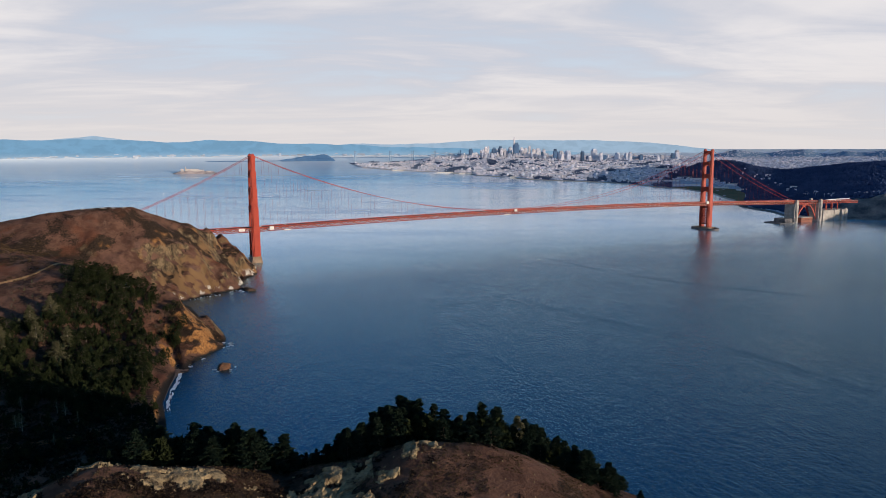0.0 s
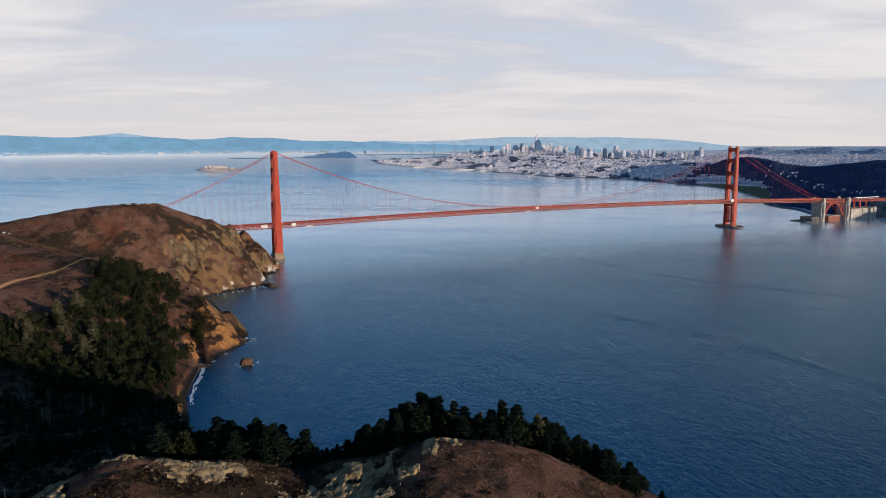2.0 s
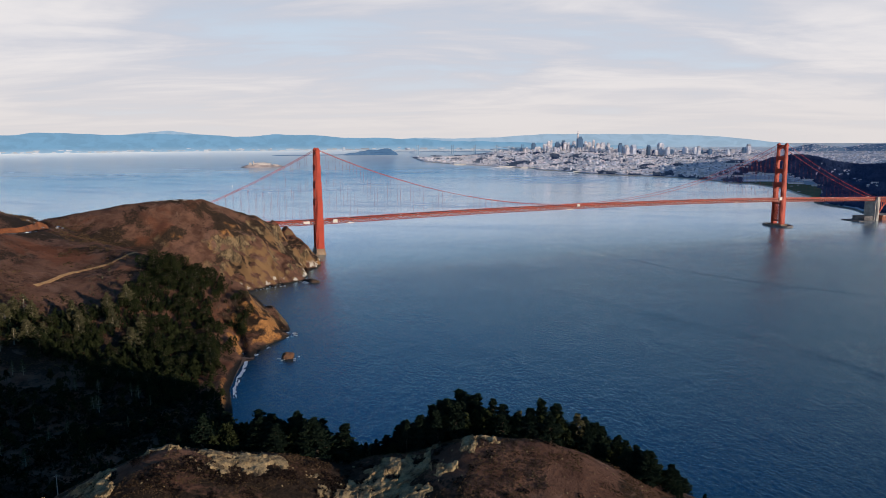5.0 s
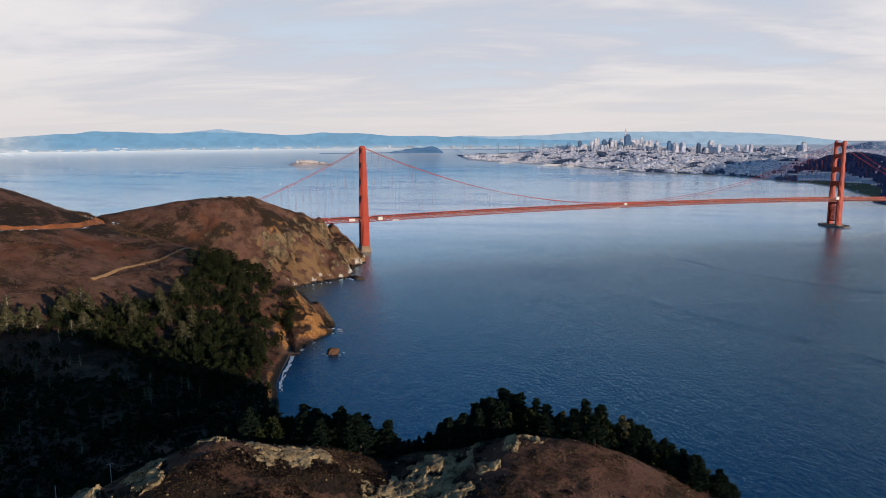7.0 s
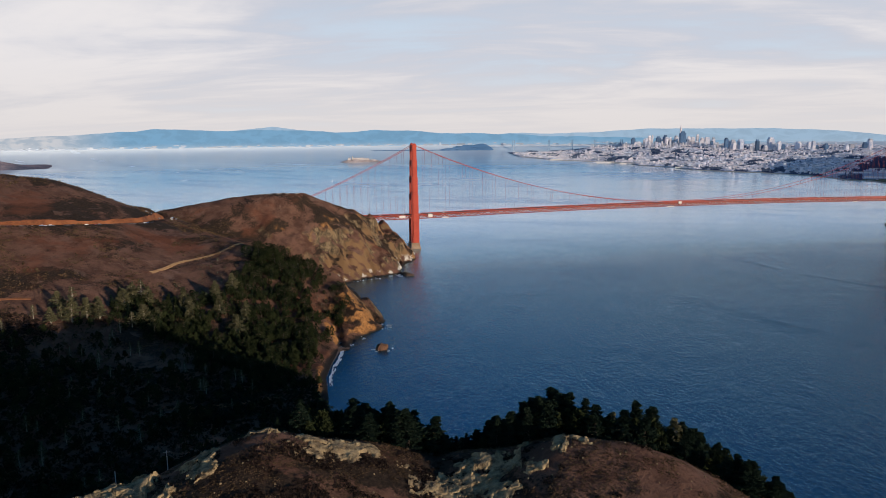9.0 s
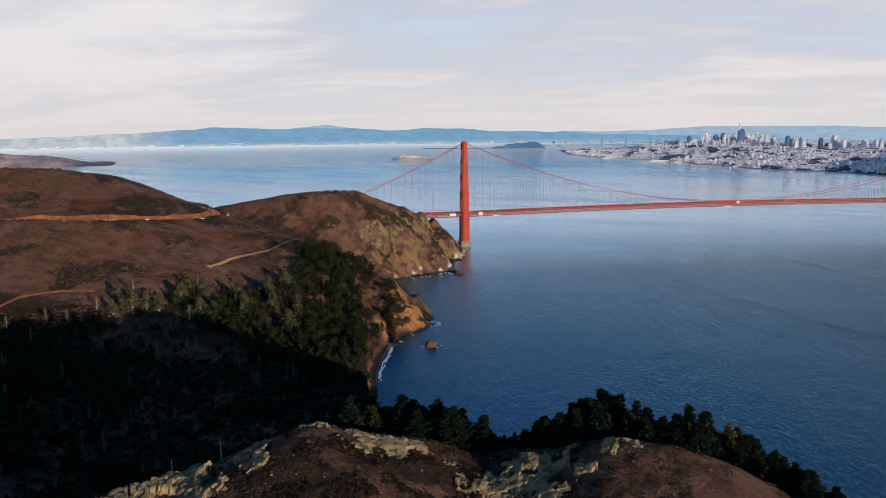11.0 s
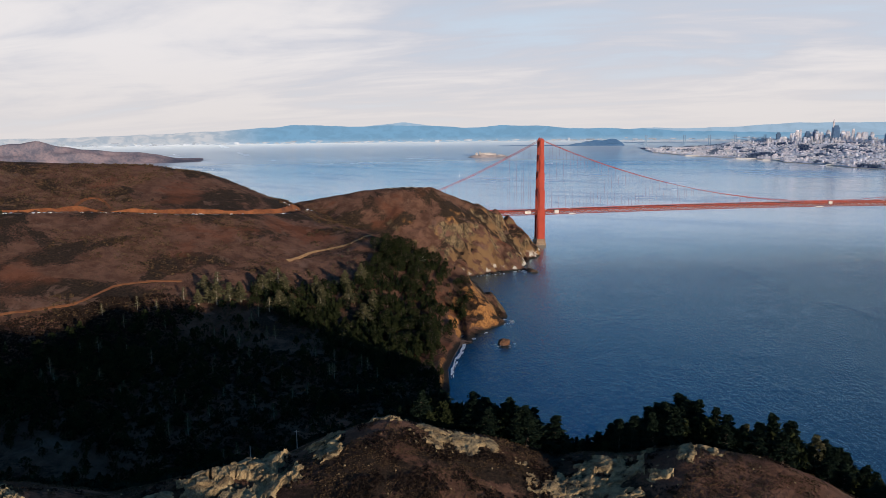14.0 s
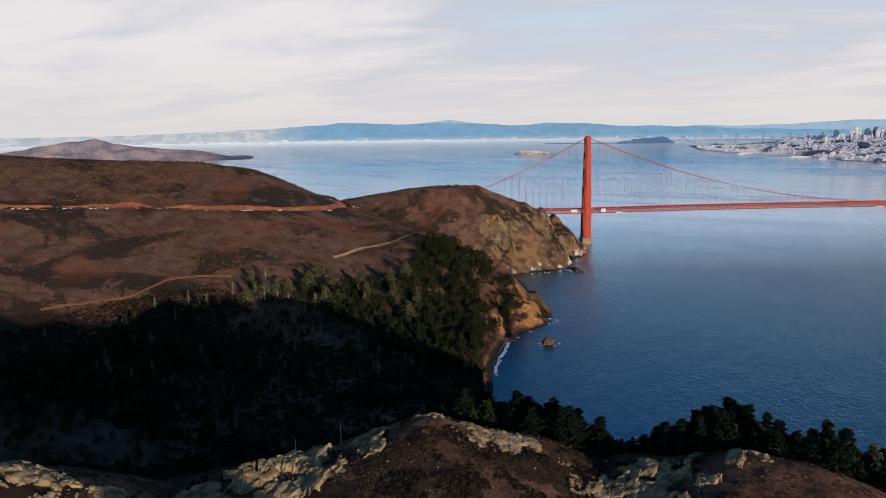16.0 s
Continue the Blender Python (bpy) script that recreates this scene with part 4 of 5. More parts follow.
h_az, h_d = h_az[h_sel], h_d[h_sel]
hz = city_z(h_az, h_d)
houses = Geo()
for a, d, z, r in zip(h_az, h_d, hz, nrng.rand(len(h_az), 4)):
    x, y = polar(a, d)
    small = 0.72 if a > 18.5 else 1.0
    tall = 3 + 4 * r[0] + (22 * r[1] if r[2] > 0.97 else 0) + (34 * r[1] if (1.5 < a < 8.5 and d > 7600 and r[2] > 0.75) else 0)
    houses.box((x, y, z - 6), (small * (7 + 10 * r[3] + (14 if r[2] < 0.06 else 0)), small * (7 + 9 * r[1]), small * tall + 6), 0.35 + (0.0 if r[2] > 0.3 else 0.6))
# barracks and villas in clearings of the park
for a0, d0, n_ in ((20.6, 4560, 16), (21.8, 4420, 12), (22.9, 4290, 10), (24.4, 4060, 14), (26.2, 3560, 8), (27.6, 3320, 10), (28.6, 3190, 8), (30.4, 3060, 10), (25.2, 3760, 8), (31.3, 3000, 8)):
    for r in nrng.rand(n_ // 2 + 2, 4):
        a, d = a0 + 0.55 * (r[0] - .5) * 2, d0 + 130 * (r[1] - .5)
        x, y = polar(a, d)
        houses.box((x, y, float(city_z(a, d)) - 4), (6 + 6 * r[2], 5, 12.5 + 2 * r[3]), 0.3 + (1.2 if r[2] < .3 else 0))
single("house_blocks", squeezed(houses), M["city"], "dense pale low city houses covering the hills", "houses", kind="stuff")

# park forest
n = 26000
t_az, t_d = nrng.uniform(17.5, 46, n), nrng.uniform(2600, 5900, n)
s_ = wooded(t_az, t_d) & ((t_az < 34) | (nrng.rand(n) < 0.3))
c_az, c_in = nrng.uniform(-6, 18, 9000), nrng.uniform(60, 3000, 9000)
c_ = wooded(c_az, shore_d(c_az) + c_in) | (nrng.rand(9000) < 0.05)
t_az, t_d = np.concatenate([t_az[s_], c_az[c_]]), np.concatenate([t_d[s_], (shore_d(c_az) + c_in)[c_]])
forest, street = Geo(), Geo()
for a, d, z, r in zip(t_az, t_d, city_z(t_az, t_d), nrng.rand(len(t_az), 3)):
    x, y = polar(a, d)
    rad, tall = 3.5 + 4.5 * r[0], 6 + 8 * r[1]
    m = 5
    lowr = [(x + rad * math.cos(k * 1.257 + r[2]) * (0.8 + 0.4 * ((k * 7 + int(r[0] * 9)) % 3) / 2), y + rad * math.sin(k * 1.257 + r[2]), z + tall * (0.20 + 0.15 * (k % 2))) for k in range(m)]
    topr = [(x + 0.6 * rad * math.cos(k * 1.257 + 0.5 + r[2]), y + 0.6 * rad * math.sin(k * 1.257 + 0.5 + r[2]), z + tall * (0.66 + 0.16 * ((k + int(r[1] * 5)) % 2))) for k in range(m)]
    (forest if a > 17.5 else street).add(lowr + topr + [(x, y, z + tall), (x, y, z - 2)],
               [(k, (k + 1) % m, m + (k + 1) % m, m + k) for k in range(m)] + [(m + k, m + (k + 1) % m, 2 * m) for k in range(m)] + [((k + 1) % m, k, 2 * m + 1) for k in range(m)])
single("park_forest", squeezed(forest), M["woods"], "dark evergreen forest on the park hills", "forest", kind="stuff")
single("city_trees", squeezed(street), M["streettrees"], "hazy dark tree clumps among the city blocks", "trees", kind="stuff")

# downtown: (bearing, distance, height of its top, width)
TOWERS = [(2.29, 8600, 183, 46), (2.67, 8600, 137, 69), (3.2, 8600, 155, 46), (3.46, 8600, 182, 51), (3.72, 8600, 213, 18), (4.17, 8600, 195, 51), (4.79, 8600, 190, 46), (5.09, 8600, 171, 37), (5.47, 8600, 203, 46), (5.78, 8600, 319, 18), (5.92, 8600, 252, 69), (6.37, 8600, 197, 41), (6.67, 8600, 188, 46), (7.0, 8600, 215, 28), (7.3, 8600, 179, 32), (7.69, 8600, 183, 60), (9.03, 7600, 183, 37), (9.5, 7600, 163, 49), (10.02, 7600, 166, 61), (10.83, 7600, 127, 33), (12.06, 7600, 185, 61), (1.91, 8600, 93, 41), (2.29, 8600, 104, 55), (5.05, 8600, 185, 28), (5.8, 8600, 171, 32)]
TOWERS += [(float(a), 8300 + 500 * float(q), 118 + 92 * float(r) ** 1.5, 26 + 20 * float(q)) for a, r, q in zip(nrng.normal(5.3, 1.5, 34), nrng.rand(34), nrng.rand(34))]
TOWERS += [(float(a), 7200 + 700 * float(q), 108 + 62 * float(r) ** 1.6, 28 + 22 * float(q)) for a, r, q in zip(nrng.uniform(8.8, 18.5, 20), nrng.rand(20), nrng.rand(20))]
for i, (a, d, top, wide) in enumerate(TOWERS):
    x, y = polar(a, d)
    dark = i in (0, 5, 10, 16) or i > 24 and i % 3 == 0
    b = thing("office_tower", Matrix.Identity(4), "dark glass office tower downtown" if dark else "pale stone office tower downtown", "skyscraper", "downtown towers")
    z0 = float(city_z(a, d)) - 10
    top = top + 0
    body = Geo().box((x, y, z0), (wide * 0.9, wide * 0.8, top * 0.92 - z0), 0.3)
    part("shaft", squeezed(body), M["glass" if dark else "city"], b)
    part("crown", squeezed(Geo().box((x, y, top * 0.92), (wide * 0.66, wide * 0.6, top * 0.08 + 2), 0.3, 0.75 if i < 12 else 0.97)), M["glass" if dark else "city"], b)

# low white sheds on the shore flats and the long piers
sheds = ((17.5, 5500, 150, 16), (18.0, 5300, 70, 9), (18.9, 4870, 90, 8), (19.8, 4770, 130, 8), (20.8, 4840, 80, 8), (17.6, 4616, 150, 6), (16.4, 4560, 120, 8), (15.4, 4500, 110, 8), (19.3, 4199, 170, 5), (21.6, 3990, 70, 5), (23.0, 3842, 50, 5), (22.4, 4280, 60, 8), (26.5, 3600, 30, 8))
for a, d, ln, hi in sheds:
    x, y = polar(a, d)
    z = float(city_z(a, d))
    b = thing("shore_shed", Matrix.Identity(4), "low pale long building on the city shore", "building", "shore sheds")
    part("wall", squeezed(Geo().box((x, y, z - 3), (ln, 24, hi + 3), -radians(a))), M["white"], b)
    part("roof", squeezed(Geo().box((x, y, z + hi), (ln + 1, 25, 3), -radians(a), 0.96, 0.3)), M["pale"], b)
for a, d, ln in ((0.2, 5990, 200), (2.0, 5760, 190), (-3.6, 6560, 150), (6.4, 5120, 240)):
    x, y = polar(a, d)
    b = thing("pier", Matrix.Identity(4), "long low pier with pale sheds on the city shore", "pier", "city piers")
    part("pier_deck", squeezed(Geo().box((x, y, -2), (ln, 26, 4), -radians(a))), M["city"], b)
    part("shed", squeezed(Geo().box((x, y, 2), (ln * 0.7, 20, 8), -radians(a))), M["pale"], b)


# ---------------------------------------------------------------- islands and hills round the bay
def island(name, label, az0, az1, d, deep, profile, mat, steps=70):
    """A hilly island: profile gives its height along the bearing."""
    az = np.linspace(az0, az1, steps)
    dd = np.linspace(d - deep, d + deep, 22)
    Dg, Ag = np.meshgrid(dd, az, indexing="ij")
    cross = np.clip(1 - np.abs(Dg - d) / deep, 0, 1) ** 0.8
    x, y = Dg * np.sin(np.radians(Ag)), Dg * np.cos(np.radians(Ag))
    z = np.interp(Ag, *profile) * cross * (1 + 0.55 * fbm(x, y, deep * 0.45, 5, .55) * np.clip(cross * 3, 0, 1) * (1.02 - cross) ** .6) - 1.0
    return single(name, grid_geo(*squeeze(x, y, z)), mat, label, "island", kind="structure", smooth=True)


island("island_north", "hazy brown hilly island in the bay", -75, -41.6, 7000, 620,
       ((-75, -62, -58.6, -56.5, -54.8, -53.3, -52.7, -52.2, -51.5, -49.6, -47.7, -46.2, -44.9, -43.6, -41.6), (60, 60, 96, 138, 172, 203, 220, 205, 168, 124, 88, 80, 62, 20, 2)), M["island"], 130)
island("island_prison", "small rocky island with old prison buildings", -20.9, -17.6, 6520, 130,
       ((-20.9, -20.5, -19.9, -19.3, -18.6, -18.0, -17.6), (3, 19, 28, 27, 24, 18, 2)), M["paleisle"])
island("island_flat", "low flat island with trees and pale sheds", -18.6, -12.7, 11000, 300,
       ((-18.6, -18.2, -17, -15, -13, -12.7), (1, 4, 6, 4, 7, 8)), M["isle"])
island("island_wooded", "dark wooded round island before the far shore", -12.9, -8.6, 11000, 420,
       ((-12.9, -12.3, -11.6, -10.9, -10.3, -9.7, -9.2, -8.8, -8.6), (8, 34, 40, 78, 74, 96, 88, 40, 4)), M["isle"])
prison = thing("prison_building", Matrix.Identity(4), "long pale prison block on the small island", "building")
for a, w_, h_, z_ in ((-19.5, 110, 19, 24), (-18.9, 60, 14, 22), (-20.2, 24, 22, 22), (-18.3, 40, 10, 16)):
    x, y = polar(a, 6500)
    part("cell_block", squeezed(Geo().box((x, y, z_ - 6), (w_, 30, h_ + 3), -radians(a))), M["oldwall"], prison)
x, y = polar(-19.95, 6480)
part("lighthouse", squeezed(Geo().box((x, y, 20), (7, 7, 34))), M["concrete"], prison)


def hills(name, label, profile, d, mat, rough, foot=0.0):
    """A long far ridge, seen as a hazy outline."""
    az = np.linspace(profile[0][0], profile[0][-1], 420)
    rows_ = np.linspace(0, 1, 14)
    U, Ag = np.meshgrid(rows_, az, indexing="ij")
    Dg = d - 4200 + 4200 * U
    x, y = Dg * np.sin(np.radians(Ag)), Dg * np.cos(np.radians(Ag))
    z = foot + np.interp(Ag, *profile) * U ** 1.3 + rough * fbm(x, y, 1100, 6, .6) * U + (d / 3850.0) ** 2 * U
    return single(name, grid_geo(*squeeze(x, y, z)), mat, label, "hills", kind="structure", smooth=True)


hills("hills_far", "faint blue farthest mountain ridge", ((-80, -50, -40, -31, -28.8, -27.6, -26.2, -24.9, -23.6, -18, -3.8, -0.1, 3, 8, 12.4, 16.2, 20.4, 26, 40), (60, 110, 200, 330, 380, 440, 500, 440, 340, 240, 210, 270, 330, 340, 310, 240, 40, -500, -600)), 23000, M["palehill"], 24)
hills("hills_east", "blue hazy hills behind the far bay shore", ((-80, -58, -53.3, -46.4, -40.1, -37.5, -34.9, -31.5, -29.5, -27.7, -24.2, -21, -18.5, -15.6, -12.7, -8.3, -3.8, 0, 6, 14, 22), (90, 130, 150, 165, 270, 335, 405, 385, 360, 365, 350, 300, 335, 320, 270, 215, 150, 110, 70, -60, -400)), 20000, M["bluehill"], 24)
shoretown = Geo()
for a, r in zip(nrng.uniform(-58, 2, 420), nrng.rand(420, 4)):
    d = 15500 + 1800 * r[0] ** 2
    x, y = polar(a + 1.2 * math.sin(a * 3.1), d)
    shoretown.box((x, y, 2 + 26 * r[0]), (40 + 170 * r[1] * r[2], 30, 8 + 30 * r[3] ** 4), -radians(a))
single("far_shore_town", squeezed(shoretown), M["hazetown"], "pale specks of a far shore town", "houses", kind="stuff")
for a, tall in ((-23.4, 60), (-12.9, 80)):
    x, y = polar(a, 14500)
    b = thing("shore_tower", Matrix.Identity(4), "pale slab tower on the far bay shore", "tower", "far shore towers")
    part("shaft", squeezed(Geo().box((x, y, -4), (70 if a < -20 else 40, 40, tall))), M["hazetown"], b)

# grey far bridge behind the city
far = thing("far_bridge", Matrix.Identity(4), "thin grey suspension bridge far behind the city shore", "bridge")
fa = np.linspace(-8.7, 3.2, 40)
g = Geo().tube([(*polar(a, 10600), 62) for a in fa], 7.0, 4)
part("deck", squeezed(g), M["hazetown"], far)
for a in (-7.0, -4.2, -2.4, -0.6, 1.4):
    for off in (-0.06, 0.06):
        part("tower", squeezed(Geo().box((*polar(a + off, 10600), -3), (11, 20, 150))), M["hazehill"], far)


# ---------------------------------------------------------------- trees
def tree(name, seed, tall, wide, kind, leaf, bark, tufts):
    """A trunk with limbs, and a crown of many ragged leaf tufts."""
    r = random.Random(seed)
    root = new(name)
    trunk = Geo()
    lean = Vector((r.uniform(-.06, .06), r.uniform(-.06, .06), 1))
    knee = [Vector((lean.x * tall * u + r.uniform(-.15, .15), lean.y * tall * u + r.uniform(-.15, .15), tall * u)) for u in np.linspace(-0.04, 0.96, 7)]
    trunk.tube(knee, [0.42 * tall / 15 * (1 - 0.9 * u) + 0.03 for u in np.linspace(0, 1, 7)], 6)
    crown = Geo()
    nl = 40 if kind == "pine" else 24
    for k in range(nl):
        u = {"pine": 0.10, "cypress": 0.16, "bare": 0.2, "round": 0.2}[kind] + {"pine": .88, "cypress": .80, "bare": .76, "round": .74}[kind] * (k + r.random() * .8) / nl
        reach = {"pine": wide * (1.03 - u) ** 0.8 * r.uniform(.5, 1.15), "cypress": wide * (0.55 + 0.75 * math.sin(2.6 * u)) * r.uniform(.6, 1.05) * (0.55 if u > .9 else 1),
                 "bare": wide * (1.1 - u) * r.uniform(.6, 1.1), "round": wide * math.sin(math.pi * min(1, 0.2 + u * 0.75)) * r.uniform(.7, 1.05)}[kind]
        th = k * 2.4 + r.uniform(-.5, .5)
        base = Vector((lean.x * tall * u, lean.y * tall * u, tall * u))
        tip = base + Vector((math.cos(th) * reach, math.sin(th) * reach, reach * (r.uniform(.05, .4) if kind != "bare" else r.uniform(-.1, .2))))
        trunk.tube([base, (base + tip) / 2 + Vector((0, 0, .1 * reach)), tip], [0.13 * tall / 15, 0.09 * tall / 15, 0.03], 4)
        for j in range(tufts // nl):
            v = 0.25 + 0.85 * math.sqrt(r.random())
            c = base + (tip - base) * v + Vector((r.gauss(0, .16), r.gauss(0, .16), r.gauss(.05, .12))) * reach
            size = r.uniform(.30, .66) * tall / 15
            for q in range(4):
                a, b = Vector((r.gauss(0, 1), r.gauss(0, 1), r.gauss(0, .6))).normalized(), Vector((r.gauss(0, 1), r.gauss(0, 1), r.gauss(0, .6))).normalized()
                o = c + Vector((r.gauss(0, .35), r.gauss(0, .35), r.gauss(0, .3))) * size
                crown.add([o + a * size * .75, o + b * size * .75, o - (a + b) * size * .45], [(0, 1, 2)])
    part("trunk", trunk, bark, root)
    part("crown", crown, leaf, root)
    return root


KINDS = {
    "pine": [tree("pine_tree", 20 + i, 18, 3.9, "pine", M["needles"], M["bark"], 1240) for i in range(3)],
    "cypress": [tree("cypress_tree", 40 + i, 15, 4.9, "cypress", M["grove"], M["bark"], 1008) for i in range(3)],
    "pale": [tree("pale_conifer", 60 + i, 18, 4.6, "pine", M["olive"], M["greybark"], 1120) for i in range(2)],
    "bare": [tree("bare_tree", 80 + i, 14, 3.6, "bare", M["olive"], M["greybark"], 240) for i in range(2)],
    "shrub": [tree("shrub", 90 + i, 5, 3.2, "round", M["scrubleaf"], M["bark"], 240) for i in range(2)],
}
TREE_TEXT = {"pine": ("dark green pine tree on the hillside", "tree"), "cypress": ("dense dark cypress tree with a broad ragged crown", "tree"), "pale": ("grey-green thinning conifer on the sunlit slope", "tree"),
             "bare": ("bare grey dying tree on the slope", "tree"), "shrub": ("dry brown shrub on the slope", "shrub")}
FULL = {"pine": 18, "cypress": 15, "pale": 18, "bare": 14, "shrub": 5}


def plant(kind, x, y, tall, group, broad=1.0):
    z = float(lie(x, y))
    if z < 1.5:
        return
    k = tall / FULL[kind]
    root = KINDS[kind][rng.randrange(len(KINDS[kind]))]
    o = copy_thing(root, Matrix.Identity(4))
    o.matrix_world = Matrix.Translation((x, y, z - 0.3)) @ Matrix.Rotation(rng.uniform(0, 6.28), 4, "Z") @ Matrix.Diagonal((broad * k * rng.uniform(.85, 1.15), broad * k * rng.uniform(.85, 1.15), k, 1))
    tagged(o, TREE_TEXT[kind][0], TREE_TEXT[kind][1], group)


# belt of pines behind the near crest: (bearing, how steeply one looks down on its tops)
BELT = ((-27, -24, -20, -16.7, -12.9, -11.3, -9, -7, -3.7, 0.7, 2.1, 4.5, 7, 9.6, 13.1, 15.9, 17.8), (-21.4, -20.7, -21.2, -21.5, -23.0, -24.2, -22.9, -21.7, -20.2, -21.2, -21.3, -20.6, -21.8, -22.9, -24.2, -26.0, -27.2))
for k in range(150):
    az = rng.uniform(-27, 17.8)
    d = 318 + 85 * rng.random() ** 1.3
    x, y = polar(az, d)
    top = EYE + d * math.tan(radians(float(np.interp(az, *BELT)))) - abs(rng.gauss(0, 5.0))
    tall = top - float(lie(x, y))
    if 5 < tall < 36:
        plant("pine" if rng.random() < .97 else "pale", x, y, tall, "pines behind the near crest", rng.uniform(1.1, 2.1))
PATH_A = ((-678, 439), (-673, 459), (-659, 482), (-642, 514), (-642, 542), (-644, 575), (-626, 600), (-599, 627))
PATH_B = ((-546, 762, 0), (-542, 782, 0), (-543, 804, 0), (-532, 838, 0), (-504, 854, 0), (-482, 880, 0))
# grove on the cove's spur: the nearer trees singly, the rest of the canopy as one mass
def in_grove(x, y):
    upper = np.interp(x, (-625, -590, -545, -510, -480, -452, -440, -395, -330, -300), (560, 600, 636, 684, 728, 768, 872, 882, 872, 820)) + 9 * vnoise(x, y, 30)
    return y > 600 - 0.28 * (x + 322) and y < upper and vnoise(x, y, 34) > -0.85 and line_near(np.array([x]), np.array([y]), PATH_B)[0][0] > 9 and x < min(-300, np.interp(y, (600, 655, 695, 745, 800), (-276, -284, -297, -306, -312))) and float(lie(x, y)) > 6 and (x < -366 or y < 770 or vnoise(x, y, 26) > -0.02)


mass, single_trees = [], 0
for k in range(4200):
    x, y = rng.uniform(-625, -280), rng.uniform(590, 885)
    if not in_grove(x, y):
        continue
    if single_trees < 210 and rng.random() < 0.25:
        plant(rng.choice(("cypress", "cypress", "pine", "pale")) if x < -450 else rng.choice(("cypress", "cypress", "cypress", "pine")), x, y, rng.uniform(9, 16), "grove on the spur")
        single_trees += 1
    elif rng.random() < 0.75:
        mass.append((x, y, rng.uniform(4.5, 12.0)))
for k in range(22):
    plant("cypress", rng.gauss(-428, 14), rng.gauss(848, 14), rng.uniform(14, 22), "grove on the spur")
for k in range(26):
    u = rng.random()
    plant("cypress", -420 + 85 * u + rng.gauss(0, 5), 872 - 20 * u + rng.gauss(0, 7), rng.uniform(7, 12), "grove on the spur")
for k in range(26):
    plant(rng.choice(("cypress", "cypress", "shrub")), rng.gauss(-338, 14), rng.uniform(772, 858), rng.uniform(3.5, 7), "bushes on the bluff", 1.2)
for x, y in ((-553, 602), (-548, 612), (-539, 615), (-533, 630), (-528, 642), (-520, 634), (-487, 641), (-480, 652), (-474, 668), (-458, 704), (-450, 690), (-470, 712), (-449, 745), (-500, 690), (-515, 668), (-430, 722), (-565, 628), (-558, 640), (-520, 690), (-526, 676), (-512, 694), (-440, 772), (-398, 700), (-405, 735)):
    plant(rng.choice(("pale", "pale", "pale", "pale", "pale", "bare")), x, y, rng.uniform(17, 27), "pale conifers on the slope", rng.uniform(1.35, 1.9))
plant("cypress", -846, 583, 10, "bush beside the road", 1.7)
# wooded valley
valley = []
for k in range(520):
    az, d = rng.uniform(-27, 17.5), 322 + 100 * rng.random()
    x, y = polar(az, d)
    top = EYE + d * math.tan(radians(float(np.interp(az, *BELT)))) - rng.uniform(6, 14)
    tall = top - float(lie(x, y))
    if tall > 4:
        valley.append((x, y, min(tall, 17)))
for k in range(160):
    valley.append((rng.uniform(-330, -245), rng.uniform(480, 640), rng.uniform(4, 10)))
for k in range(300):
    x, y = polar(rng.uniform(-62, -24), rng.uniform(338, 450))
    valley.append((x, y, rng.uniform(4, 8)))
for k in range(420):
    x, y = polar(rng.uniform(-60, -42), rng.uniform(460, 720))
    if float(lie(x, y)) < 50:
        valley.append((x, y, rng.uniform(5, 10)))
for k in range(900):
    x, y = rng.uniform(-700, -290), rng.uniform(330, 690)
    if math.hypot(x, y) > 420 and float(lie(x, y)) < 54:
        valley.append((x, y, rng.uniform(6, 13)))

TRACK = ((-352, 500), (-335, 512), (-318, 526), (-300, 545), (-284, 566))
# Taller trees added to throw shade up the slope.
for k in range(260):
    x, y = rng.uniform(-660, -470), rng.uniform(300, 470)
    if float(lie(x, y)) < 50:
        valley.append((x, y, rng.uniform(9, 15)))
clear_of = line_near(np.array([p[0] for p in valley]), np.array([p[1] for p in valley]), tuple((x, y, 0) for x, y in TRACK))[0]
valley = [p for p, d in zip(valley, clear_of) if d > 12]


def canopy(name, spots, leaf, label, seed):
    """Many trees as one mass: short trunks and ragged crowns of tufts."""
    r = np.random.RandomState(seed)
    g = Geo()
    P = np.array(spots)
    Z = hgt(P[:, 0], P[:, 1])
    for (x, y, t), z in zip(P, Z):
        if z < 2:
            continue
        g.box((x, y, z - .4), (.4, .4, t * .7), top=.4)
        n_ = 75
        u = r.rand(n_) ** .8
        th = r.uniform(0, 6.28, n_)
        cone = r.rand() < .5
        prof = t * (.36 * (1.04 - u) ** .9 if cone else .34 * np.sin(np.pi * np.clip(.18 + u * .80, 0, 1)) + .04) * np.sqrt(r.rand(n_)) * 1.25
        c = np.stack([x + np.cos(th) * prof, y + np.sin(th) * prof, z + t * (.22 + .76 * u)], 1)
        s_ = t * r.uniform(.06, .115, n_)
        for q in range(3):
            a, b = r.normal(size=(n_, 3)), r.normal(size=(n_, 3))
            a *= (s_ / np.linalg.norm(a, axis=1))[:, None]
            b *= (s_ / np.linalg.norm(b, axis=1))[:, None]
            k0 = len(g.v)
            g.v += np.stack([c + a, c + b, c - .6 * (a + b)], 1).reshape(-1, 3).tolist()
            g.f += [(k0 + 3 * i, k0 + 3 * i + 1, k0 + 3 * i + 2) for i in range(n_)]
    return single(name, g, leaf, label, "trees", kind="stuff")


